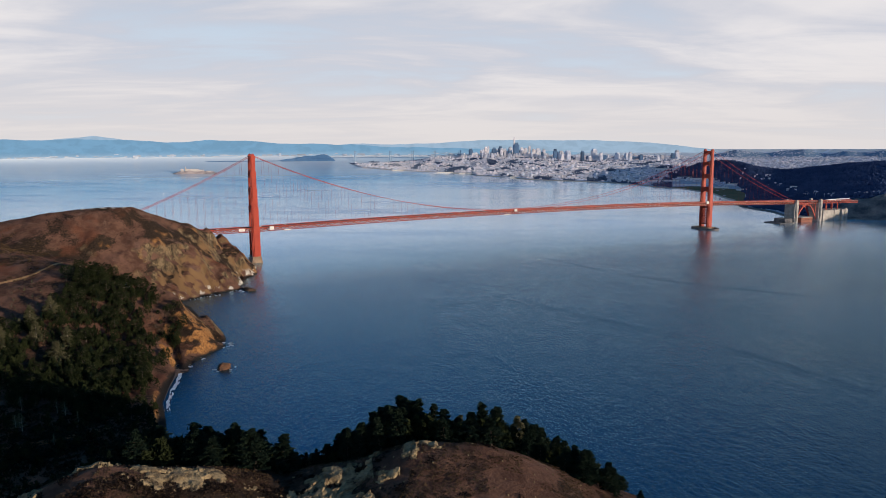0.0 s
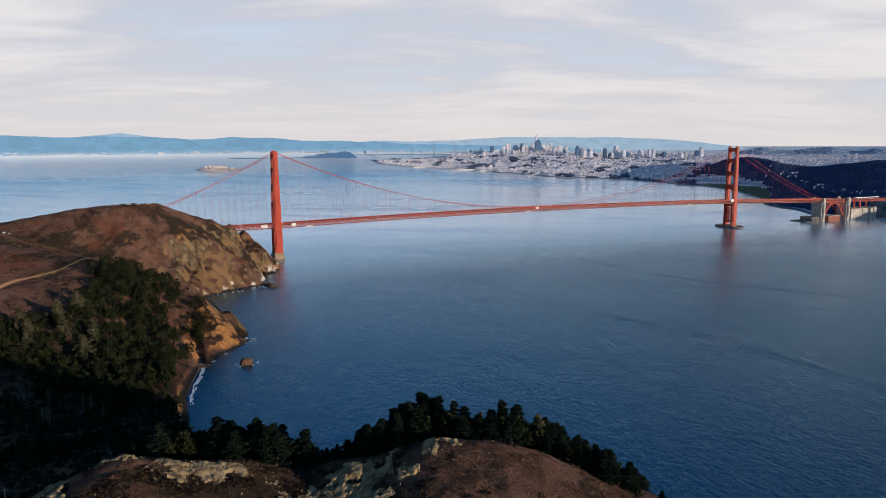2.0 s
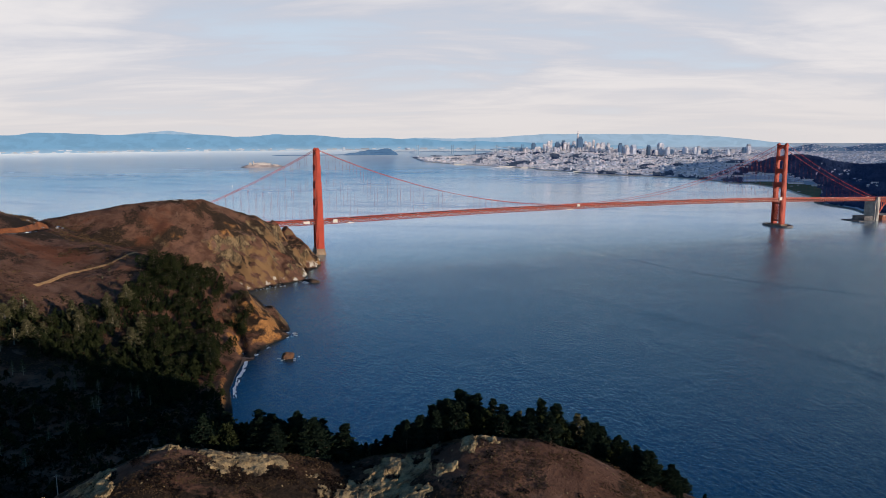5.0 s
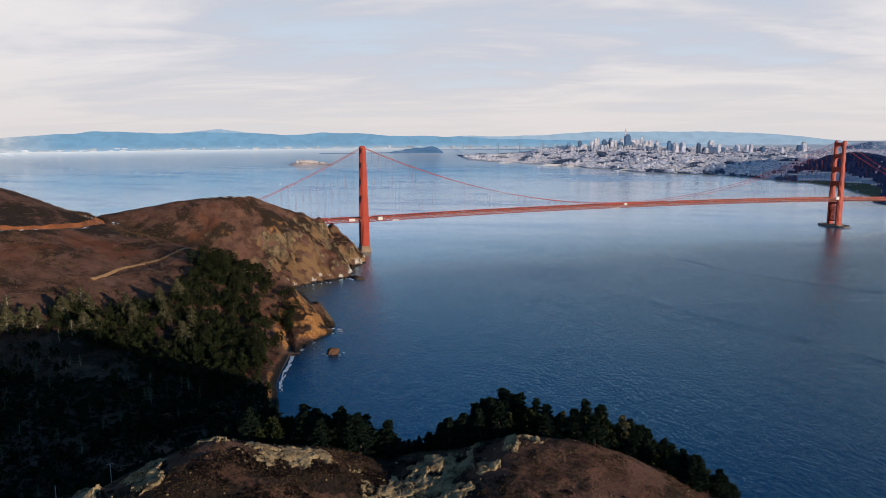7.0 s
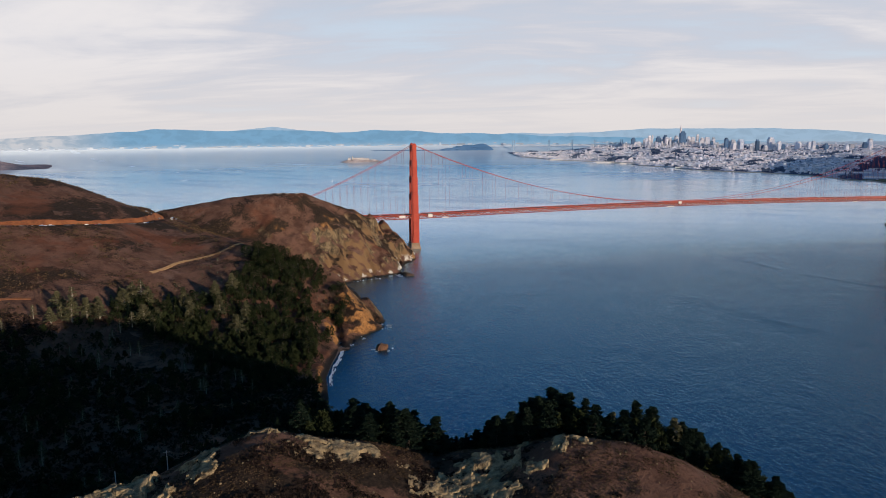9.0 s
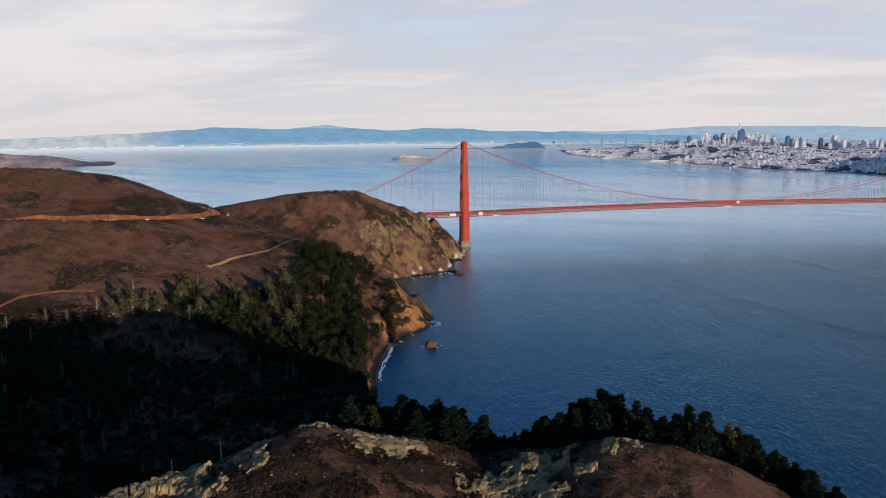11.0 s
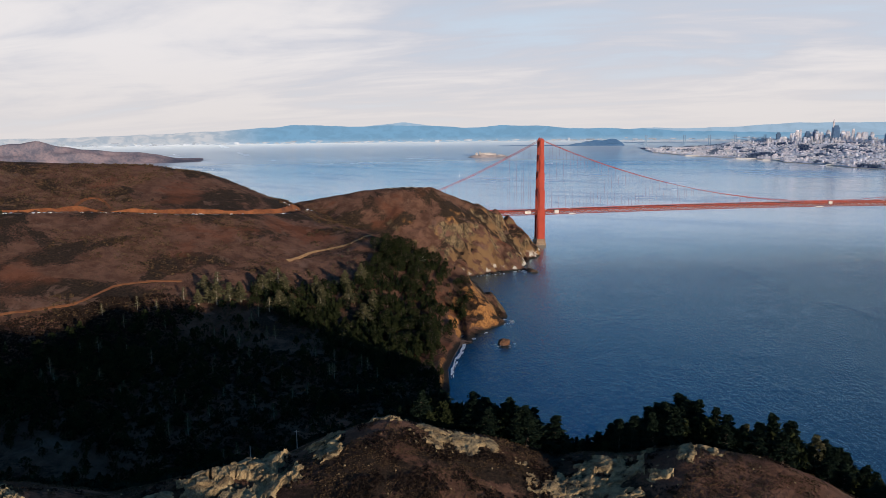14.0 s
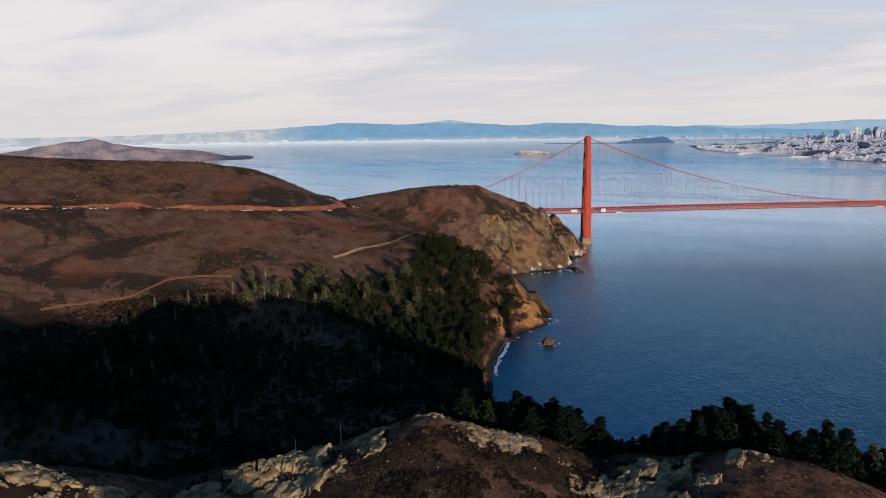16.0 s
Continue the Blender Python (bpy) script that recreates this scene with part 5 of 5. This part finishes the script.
canopy("grove_canopy", mass, M["grove"], "dense dark green evergreen canopy on the spur", 3)
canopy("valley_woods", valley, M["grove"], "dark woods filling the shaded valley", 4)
for k in range(70):
    x, y = rng.uniform(-680, -300), rng.uniform(360, 640)
    if math.hypot(x, y) > 430 and float(lie(x, y)) < 66:
        plant("bare", x, y, rng.uniform(10, 17), "bare trees in the valley")
for k in range(160):
    x, y = rng.uniform(-900, -560), rng.uniform(300, 950)
    plant("shrub", x, y, rng.uniform(1.5, 3.2), "shrubs on the slopes")
for k in range(40):
    plant(rng.choice(("shrub", "shrub", "pale")), rng.uniform(-520, -445), rng.uniform(745, 835), rng.uniform(2.5, 6), "shrubs above the grove")


# ---------------------------------------------------------------- rocks
def rock_mesh(seed, fine=4, cuts=10):
    """A craggy outcrop: a ball hewn by planes, split along joints and roughened."""
    r = random.Random(seed)
    bm = bmesh.new()
    bmesh.ops.create_icosphere(bm, subdivisions=fine, radius=1.0)
    planes = [(Vector((r.gauss(0, 1), r.gauss(0, 1), r.gauss(0, .8))).normalized(), r.uniform(.5, .8)) for _ in range(cuts)]
    for v in bm.verts:
        p = v.co.copy()
        for nv, dist in planes:
            e = p.dot(nv) - dist
            if e > 0:
                p -= nv * e * .9
        q = Vector((p.x * 2.4 + seed * 3.1, p.y * 2.4, p.z * 3.2))
        q += Vector((noise.noise(q * 1.5), noise.noise(q * 1.5 + Vector((9, 0, 0))), 0)) * .35
        dist, _ = noise.voronoi(q)
        crack = min(1.0, (dist[1] - dist[0]) * 5.0)
        p *= 0.86 + 0.14 * crack + 0.16 * noise.fractal(q, 0.8, 2.2, 5) + 0.16 * (dist[0] - .4)
        v.co = p
    me = bpy.data.meshes.new("rock")
    bm.to_mesh(me)
    bm.free()
    me.materials.append(M["rock"])
    return me


ROCKS = [rock_mesh(i, 3) for i in range(6)]


def rock(x, y, sx, sy, sz, label, group, sink=0.35, mat=None, name="rock_outcrop"):
    z = float(lie(x, y))
    o = new(name, ROCKS[rng.randrange(6)])
    o.matrix_world = Matrix.Translation((x, y, z + sz * (0.6 - sink * 1.2))) @ Matrix.Rotation(rng.uniform(0, 6.28), 4, "Z") @ Matrix.Diagonal((sx, sy, sz, 1))
    return tagged(o, label, "rock", group)


def crag(az, d, wide, deep, tall, seed):
    """An outcrop growing out of the slope: jointed blocks of rock with open cracks."""
    r = np.random.RandomState(seed)
    cx, cy = polar(az, d)
    ex = np.array([math.cos(radians(az)), -math.sin(radians(az))])
    ey = np.array([math.sin(radians(az)), math.cos(radians(az))])
    u, v = np.meshgrid(np.arange(-wide * 1.25, wide * 1.25, .42), np.arange(-deep * 1.25, deep * 1.25, .42), indexing="ij")
    x, y = cx + ex[0] * u + ey[0] * v, cy + ex[1] * u + ey[1] * v
    m = 1 - np.sqrt((u / wide) ** 2 + (v / deep) ** 2) + 0.75 * fbm(x, y, wide * .7, 5, .6)
    m = np.clip(m / .30, 0, 1) ** .8
    n_ = int(wide * deep * 4 / 16) + 6
    c = np.stack([r.uniform(-wide * 1.3, wide * 1.3, n_), r.uniform(-deep * 1.3, deep * 1.3, n_)], 1)
    hgt_c, tilt = r.rand(n_) ** 1.4, r.normal(0, .13, (n_, 2))
    wu, wv = u + .7 * fbm(x, y, 3.0, 3), v + .7 * fbm(x + 50, y, 3.0, 3)
    dd = np.hypot(wu[..., None] - c[:, 0], wv[..., None] - c[:, 1])
    near2 = np.argsort(dd, axis=-1)[..., :2]
    i0 = near2[..., 0]
    f1, f2 = np.take_along_axis(dd, near2, -1)[..., 0], np.take_along_axis(dd, near2, -1)[..., 1]
    block = hgt_c[i0] + tilt[i0, 0] * (wu - c[i0, 0]) * .5 + tilt[i0, 1] * (wv - c[i0, 1]) * .5
    crack = np.clip((f2 - f1) / .40, 0, 1)
    z = hgt(x, y) - .5 + m * (.7 + tall * (.30 + .70 * block) * (.72 + .28 * crack) + .22 * fbm(x, y, 2.6, 4, .55) - .18 * (1 - crack))
    g = grid_geo(x, y, z, m > 0.02)
    return single("rock_outcrop", g, M["rock"], "craggy tan jointed rock outcrop on the near crest", "rock", "outcrops on the near crest")


OUTCROPS = ((-60.5, 300, 11, 8, 3.0), (-57.6, 296, 7, 6, 2.6), (-54.6, 287, 8, 5, 2.2), (-46.6, 287, 9, 6, 2.0), (-42.6, 292, 9, 7, 3.4), (-38.7, 296, 13, 10, 4.2), (-36.6, 284, 6, 5, 3.0),
            (-33.4, 304, 8, 5, 2.6), (-32.6, 288, 4, 4, 1.4), (-27.6, 305, 9, 4, 2.0), (-24.4, 300, 9, 4, 1.3), (-21.6, 299, 10, 5, 1.6), (-19.2, 298, 7, 4, 1.2),
            (-13.4, 282, 4, 6, 1.8), (-11.0, 286, 8, 8, 2.4), (-8.6, 291, 9, 7, 2.4), (-8.0, 276, 7, 6, 1.8), (-4.9, 285, 4, 4, 1.5), (-5.9, 306, 2.4, 1.8, 2.6), (-2.9, 299, 3, 7, 2.2), (-1.2, 300, 4, 3, 1.6), (-16.2, 292, 2.2, 2, 1.0), (-15.0, 280, 3, 5, 1.4),
            (-39.4, 284, 13, 8, 4.0), (-41.8, 281, 8, 6, 2.6), (-57.6, 283, 12, 7, 3.4), (-53.6, 281, 6, 5, 2.2), (-21.2, 294, 8, 5, 1.4), (-33.0, 294, 6, 6, 2.2), (-9.6, 280, 7, 6, 2.0), (-12.4, 276, 6, 6, 2.0), (-24.0, 291, 5, 4, 1.2))
for k, (az, d, wide, deep, tall) in enumerate(OUTCROPS):
    crag(az, d, wide * 1.15, deep * 1.15, tall * .74, 100 + k)
for az, d, spread, count, size in ((-59, 296, 14, 10, .9), (-40, 288, 18, 16, .9), (-26, 300, 16, 10, .7), (-10, 286, 14, 14, .8), (-3, 296, 8, 8, .7)):
    for k in range(count):
        a2, d2 = az + math.degrees(rng.gauss(0, spread * .6) / d), d + rng.gauss(0, spread * .35)
        s = size * rng.uniform(.5, 1.4)
        rock(*polar(a2, d2), s * rng.uniform(1.0, 1.6), s * rng.uniform(.8, 1.3), s * rng.uniform(.6, 1.0), "loose tan boulder on the near crest", "boulders on the near crest", 0.35, name="boulder")
# dry brush over the near crest, and dark undergrowth in the woods
def brush(name, spots, mat, label, sizes):
    g = Geo()
    r = random.Random(5)
    zs = hgt(np.array([p[0] for p in spots]), np.array([p[1] for p in spots]))
    for (x, y), z in zip(spots, zs):
        if z < 2:
            continue
        s = r.uniform(*sizes)
        for q in range(7):
            a = Vector((r.gauss(0, 1), r.gauss(0, 1), abs(r.gauss(0, .9)))).normalized() * s
            b = Vector((r.gauss(0, 1), r.gauss(0, 1), abs(r.gauss(0, .9)))).normalized() * s
            o = Vector((x + r.gauss(0, .45) * s, y + r.gauss(0, .45) * s, z + r.uniform(0, .5) * s))
            g.add([o + a * .7, o + b * .7, o - (a + b) * .35], [(0, 1, 2)])
    return single(name, g, mat, label, "shrubs", kind="stuff")


spots = []
while len(spots) < 27000:
    x, y = polar(rng.uniform(-63, 15), rng.uniform(222, 330))
    if vnoise(x, y, 16) + .6 * vnoise(x, y, 5) > -0.15:
        spots.append((x, y))
brush("dry_brush", spots, M["scrubleaf"], "dark brown dry brush covering the near crest", (.2, .55))
spots = []
while len(spots) < 5200:
    az, d = rng.uniform(-62, 12), rng.uniform(240, 306)
    x, y = polar(az, d)
    if vnoise(x + 40, y, 13) + .5 * vnoise(x, y, 4) + (0.35 if -31 < az < -14 and d < 292 else -0.25) > 0.25:
        spots.append((x, y))
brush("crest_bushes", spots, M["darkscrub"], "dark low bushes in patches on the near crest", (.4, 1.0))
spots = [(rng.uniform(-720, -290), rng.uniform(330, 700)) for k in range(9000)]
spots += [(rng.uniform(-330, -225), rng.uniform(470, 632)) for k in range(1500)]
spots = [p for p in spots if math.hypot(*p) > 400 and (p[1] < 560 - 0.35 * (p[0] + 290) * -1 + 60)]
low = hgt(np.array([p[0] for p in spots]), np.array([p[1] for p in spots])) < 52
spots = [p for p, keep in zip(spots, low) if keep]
# Undergrowth added to deepen the shade behind the near crest.
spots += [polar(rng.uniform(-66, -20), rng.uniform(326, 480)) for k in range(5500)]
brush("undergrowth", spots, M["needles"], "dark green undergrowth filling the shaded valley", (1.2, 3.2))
P = np.stack([nrng.uniform(-720, -540, 9000), nrng.uniform(340, 600, 9000)], 1)
high = hgt(P[:, 0], P[:, 1])
slope = [tuple(p) for p in P[(high > 42) & (high < 68 + 6 * vnoise(P[:, 0], P[:, 1], 30)) & (line_near(P[:, 0], P[:, 1], tuple((x, y, 0) for x, y in PATH_A))[0] > 6)]]
# Scrub coloured near black, so it also stands for the slope's shadow.
brush("slope_scrub", slope, M["darkscrub"], "dark dry scrub, darkened for shadow, at the foot of the brown slope", (1.0, 2.4))
P = np.stack([nrng.uniform(-1080, -420, 24000), nrng.uniform(420, 1240, 24000)], 1)
near_road = line_near(P[:, 0], P[:, 1], ROAD_Z)[0]
P = P[(vnoise(P[:, 0], P[:, 1], 70) + .7 * vnoise(P[:, 0], P[:, 1], 22) > 0.0) & (np.hypot(P[:, 0], P[:, 1]) > 700) & (np.abs(near_road) > 7) & ~((P[:, 0] > -610) & (P[:, 1] > 960))]
spots = [tuple(p) for p in P]
brush("hillside_scrub", spots, M["scrubleaf"], "low dark scrub in patches on the brown hillside", (.8, 2.2))
stones = Geo()
for k in range(350):
    x, y = polar(rng.uniform(-62, 14), rng.uniform(225, 312))
    s = rng.uniform(.12, .5)
    z = float(lie(x, y))
    stones.box((x, y, z - .1), (s * 2, s * 1.5, s * 1.3), rng.uniform(0, 3), rng.uniform(.4, .8))
single("scattered_stones", stones, M["rock"], "small loose stones scattered over the near slope", "stones", kind="stuff")

sea_rock = rock(-243, 764, 11, 8, 9, "reddish brown rock standing alone in the cove", "", 0.35, name="sea_rock")
sea_rock.matrix_world = Matrix.Translation((-246, 762, 1.0)) @ Matrix.Rotation(.4, 4, "Z") @ Matrix.Diagonal((11.5, 7.5, 6.0, 1))
sea_rock.data = rock_mesh(77, 4, 16)
sea_rock.data.materials[0] = M["redrock"]
wet_mesh = ROCKS[1].copy()
wet_mesh.materials[0] = M["darkrock"]
for x, y, s in ((-330, 1186, 7), (-338, 1196, 6), (-405, 1436, 7), (-283, 856, 5), (-292, 838, 4)):
    o = rock(x, y, s * 1.4, s, s * .7, "dark wet rock at the foot of the cliff", "rocks at the waterline", name="shore_rock")
    o.data = wet_mesh
    o.matrix_world = Matrix.Translation((x, y, 0.6)) @ Matrix.Diagonal((s * 1.4, s, s * .7, 1))


# utility poles
for az, d, tall in ((-35.4, 322, 9.6), (-39.2, 322, 7.6)):
    x, y = polar(az, d)
    p = thing("utility_pole", Matrix.Translation((x, y, float(lie(x, y)) - .3)) @ Matrix.Rotation(.5, 4, "Z"), "weathered wooden utility pole with a crossarm", "utility pole", "poles")
    part("shaft", Geo().tube([(0, 0, 0), (0, 0, tall)], [.22, .15], 8), M["oldwall"], p)
    if tall < 8:
        continue
    part("crossarm", Geo().box((0, 0, tall - .9), (2.6, .14, .18)), M["greybark"], p)
    for e in (-1.1, -.5, .5, 1.1):
        part("insulator", Geo().box((e, 0, tall - .72), (.1, .1, .22)), M["white"], p)


# ---------------------------------------------------------------- roads and paths on the hillside
def drape(name, line, lo, hi, mat, label, category, lift=0.35, step_m=5.0, ragged=0.0, rise=0.0):
    """A strip laid over the ground along a line, from lo to hi metres to its left."""
    pts = []
    for p, q in zip(line[:-1], line[1:]):
        n_ = max(2, int(math.hypot(q[0] - p[0], q[1] - p[1]) / step_m))
        pts += [(p[0] + (q[0] - p[0]) * i / n_, p[1] + (q[1] - p[1]) * i / n_) for i in range(n_)]
    pts.append(line[-1][:2])
    P = np.array(pts)
    for _ in range(4):
        P[1:-1] = (P[:-2] + 2 * P[1:-1] + P[2:]) / 4
    T = np.gradient(P, axis=0)
    T /= np.linalg.norm(T, axis=1)[:, None]
    L = np.stack([-T[:, 1], T[:, 0]], 1)
    cols = 5
    top = hi + ragged * fbm(P[:, 0], P[:, 1], 30, 3)
    off = lo + (top[:, None] - lo) * np.linspace(0, 1, cols)[None]
    X, Y = P[:, None, 0] + L[:, None, 0] * off, P[:, None, 1] + L[:, None, 1] * off
    Z = hgt(X, Y) + lift + rise * np.linspace(0, 1, cols)[None] * (0.75 + 0.6 * fbm(P[:, 0], P[:, 1], 45, 4))[:, None]
    X2, Y2 = np.concatenate([X[:, :1], X, X[:, -1:]], 1), np.concatenate([Y[:, :1], Y, Y[:, -1:]], 1)
    Z2 = np.concatenate([Z[:, :1] - 1.5, Z, Z[:, -1:] - 1.5 - rise * 1.3], 1)
    return single(name, grid_geo(X2, Y2, Z2), mat, label, category, kind="structure")


drape("road", ROAD_Z, -4.2, 4.2, M["roadway"], "narrow pale road cut into the hillside", "road", 0.25)
drape("road_cut", ROAD_Z[:-1], 5.0, 8.0, M["cut"], "bare rust-orange soil cut above the road", "soil bank", 0.4, ragged=3, rise=2.6)
drape("soil_scar", ((-821, 672), (-834, 690), (-842, 712), (-832, 724), (-815, 720), (-791, 707)), -2.5, 2.5, M["cut"], "curved bare rust scar above the road", "soil bank", 0.6, ragged=1.5)
drape("dirt_path", PATH_A, -1.7, 1.7, M["trail"], "rust-orange dirt path across the slope", "path", 0.4)
drape("valley_track", TRACK, -3.5, 3.5, M["trail"], "dim reddish dirt track in the shaded valley", "path", 0.4)
drape("dirt_road", PATH_B, -2.5, 2.5, M["dirt"], "ochre dirt road along the spur", "path", 0.4)
for k in range(44):
    i = rng.randrange(2, 11)
    u = rng.random()
    p, q = ROAD_Z[i], ROAD_Z[i + 1]
    x, y, z = (p[j] + (q[j] - p[j]) * u for j in range(3))
    th = math.atan2(q[1] - p[1], q[0] - p[0])
    off = rng.choice((-4.6, -4.6, -4.6, 1.6))
    place = Matrix.Translation((x - math.sin(th) * off, y + math.cos(th) * off, z + .3)) @ Matrix.Rotation(th, 4, "Z")
    place_car(place, " parked beside the hillside road", "cars along the hillside road")
for k in range(22):
    x, y = rng.uniform(-735, -690), rng.uniform(1000, 1060)
    place_car(Matrix.Translation((x, y, float(lie(x, y)) + .1)) @ Matrix.Rotation(rng.choice((.3, .3, 1.8)), 4, "Z"), " parked in the overlook car park", "cars in the overlook")


for x, y, ln, rz in ((-602, 1174, 9, .45), (-590, 1180, 12, .1), (-574, 1187, 10, .6), (-560, 1192, 8, .2), (-546, 1203, 9, .9)):
    b = thing("gun_battery", Matrix.Translation((x, y, float(lie(x, y)) - 1.0)) @ Matrix.Rotation(rz, 4, "Z"), "low weathered concrete gun battery on the hilltop", "bunker", "hilltop batteries")
    part("wall", Geo().box((0, 0, 0), (ln, 5, 1.5), top=.9), M["shorecliff"], b)
    part("roof_slab", Geo().box((0, 0, 1.5), (ln * .5, 5.2, .4)), M["oldwall"], b)
for x, y in ((-400, 868), (-396, 864)):
    b = thing("hut", Matrix.Translation((x, y, float(lie(x, y)) - .3)), "small pale hut among the trees on the spur", "hut", "huts")
    part("wall", Geo().box((0, 0, 0), (7, 4, 2.6)), M["pale"], b)
    part("roof", Geo().box((0, 0, 2.6), (7.6, 4.6, 1.0), top=.9, topy=.1), M["concrete"], b)


# ---------------------------------------------------------------- beach and surf
SHORELINE = ((-296, 757), (-290, 735), (-284, 705), (-279, 685), (-272, 658), (-262, 635))
drape("beach", SHORELINE, -2, 9, M["sand"], "dark brown sand beach in the cove", "beach", 0.15, ragged=3)
foam = Geo()
for off, wid, gap in ((-1.0, 1.6, -0.6), (-3.6, 1.0, -0.05)):
    P = [(np.interp(u, range(6), [p[0] for p in SHORELINE]), np.interp(u, range(6), [p[1] for p in SHORELINE])) for u in np.linspace(0, 5, 240)]
    last = None
    for i, (x, y) in enumerate(P):
        o = off + 1.8 * float(fbm(x, y, 22, 3))
        ww = wid * (0.4 + 1.3 * (float(fbm(x + 90 * off, y, 7, 3)) - gap))
        if ww < 0.12:
            last = None
            continue
        k0 = len(foam.v)
        foam.v += [(x - o, y, .5), (x - o + ww, y + .4, .28)]
        if last is not None:
            foam.f.append((last, last + 1, k0 + 1, k0))
        last = k0
single("surf", foam, M["foam"], "broken white surf line along the beach", "surf", kind="structure")
# white water round the rocks and the cape
wash = Geo()
for cx, cy, rad, n_ in ((-246, 762, 9, 9), (-276, 856, 9, 34), (-290, 838, 8, 22), (-338, 1189, 10, 30), (-352, 1180, 9, 16), (-292, 800, 8, 20), (-410, 1136, 14, 24), (-385, 1150, 9, 14), (-296, 770, 8, 22)):
    for k in range(n_):
        a = rng.uniform(0, 6.28)
        r0 = rad * rng.uniform(.8, 1.5)
        x, y, s = cx + math.cos(a) * r0, cy + math.sin(a) * r0, rng.uniform(.25, 1.1)
        wash.prism([(x + s * math.cos(t) * (1 + .5 * rng.random()) * 1.7, y + s * math.sin(t)) for t in np.linspace(0, 5.5, 7)], .2, .34)
single("white_water", wash, M["foam"], "scraps of white water round the shore rocks", "foam", kind="stuff")
# ship wakes: long low swells crossing the strait
for line in (((150, 1690), (191, 1611), (240, 1490), (341, 1322), (440, 1230), (574, 1137), (760, 1040)), ((40, 1240), (90, 1150), (222, 976), (329, 871), (389, 760), (438, 674), (500, 560))):
    g = Geo()
    seg = []
    for p, q in zip(line[:-1], line[1:]):
        seg += [(p[0] + (q[0] - p[0]) * u, p[1] + (q[1] - p[1]) * u) for u in np.linspace(0, 1, 24)[:-1]]
    P = np.array(seg)
    for _ in range(12):
        P[1:-1] = (P[:-2] + 2 * P[1:-1] + P[2:]) / 4
    T = np.gradient(P, axis=0)
    T /= np.linalg.norm(T, axis=1)[:, None]
    fine = line[0][1] < 1500                              # the nearer wake has broken up into a band of ripples
    rows_ = np.linspace(-15, 15, 61) if fine else np.linspace(-9, 9, 13)
    X = P[:, None, 0] - T[:, None, 1] * rows_
    Y = P[:, None, 1] + T[:, None, 0] * rows_
    swell = np.clip((1.0 if fine else 0.6) + 0.6 * fbm(P[:, 0], P[:, 1], 60, 3), .1, 2)
    wave = 0.12 * np.cos(rows_ * 1.35) * np.exp(-(rows_ / 8.5) ** 2) if fine else 0.36 * np.cos(rows_ * 1.05) * np.exp(-(rows_ / 5.0) ** 2)
    Z = 0.05 + swell[:, None] * wave[None] * np.hanning(len(P))[:, None] ** .4
    Z[:, 0] = Z[:, -1] = -0.2
    single("wake", grid_geo(X, Y, Z), M["water"], "long low wake of a passing ship on the water", "wake", "ship wakes", kind="structure", smooth=True)


# ---------------------------------------------------------------- boats
def boat(x, y, z, size, sail, label):
    b = thing("sailing_boat" if sail else "motor_boat", Matrix.Translation((x, y, z)) @ Matrix.Rotation(rng.uniform(0, 6), 4, "Z"), label, "boat", "boats on the bay")
    hull = [(-.5, -.13), (.25, -.14), (.5, 0), (.25, .14), (-.5, .13)]
    part("hull", Geo().prism([(u * size, v * size) for u, v in hull], -.3, size * .1), M["white" if sail else "car2"], b)
    if sail:
        part("mast", Geo().tube([(.08 * size, 0, .1 * size), (.08 * size, 0, 1.35 * size)], .012 * size, 5), M["white"], b)
        part("sail", Geo().add([(.06 * size, -.01 * size, .2 * size), (-.45 * size, .05 * size, .2 * size), (.06 * size, 0, 1.3 * size), (.06 * size, .015 * size, .2 * size)], [(0, 1, 2), (1, 3, 2), (0, 3, 1)]), M["white"], b)
    else:
        part("cabin", Geo().box((-.05 * size, 0, size * .1), (size * .35, size * .18, size * .14), top=.8), M["car1"], b)


for (x, y), size, sail in (((218, 3597), 10, True), ((180, 3960), 9, True), ((-1414, 3570), 7, True), ((208, 1498), 7, False)):
    p = squeeze(x, y, 0.0)
    boat(float(p[0]), float(p[1]), float(p[2]), size, sail, "small white sailing boat on the bay" if sail else "small motor boat crossing the strait")

for lst in list(KINDS.values()) + [CARS]:
    for root in lst:
        for o in list(root.children_recursive) + [root]:
            bpy.data.objects.remove(o)
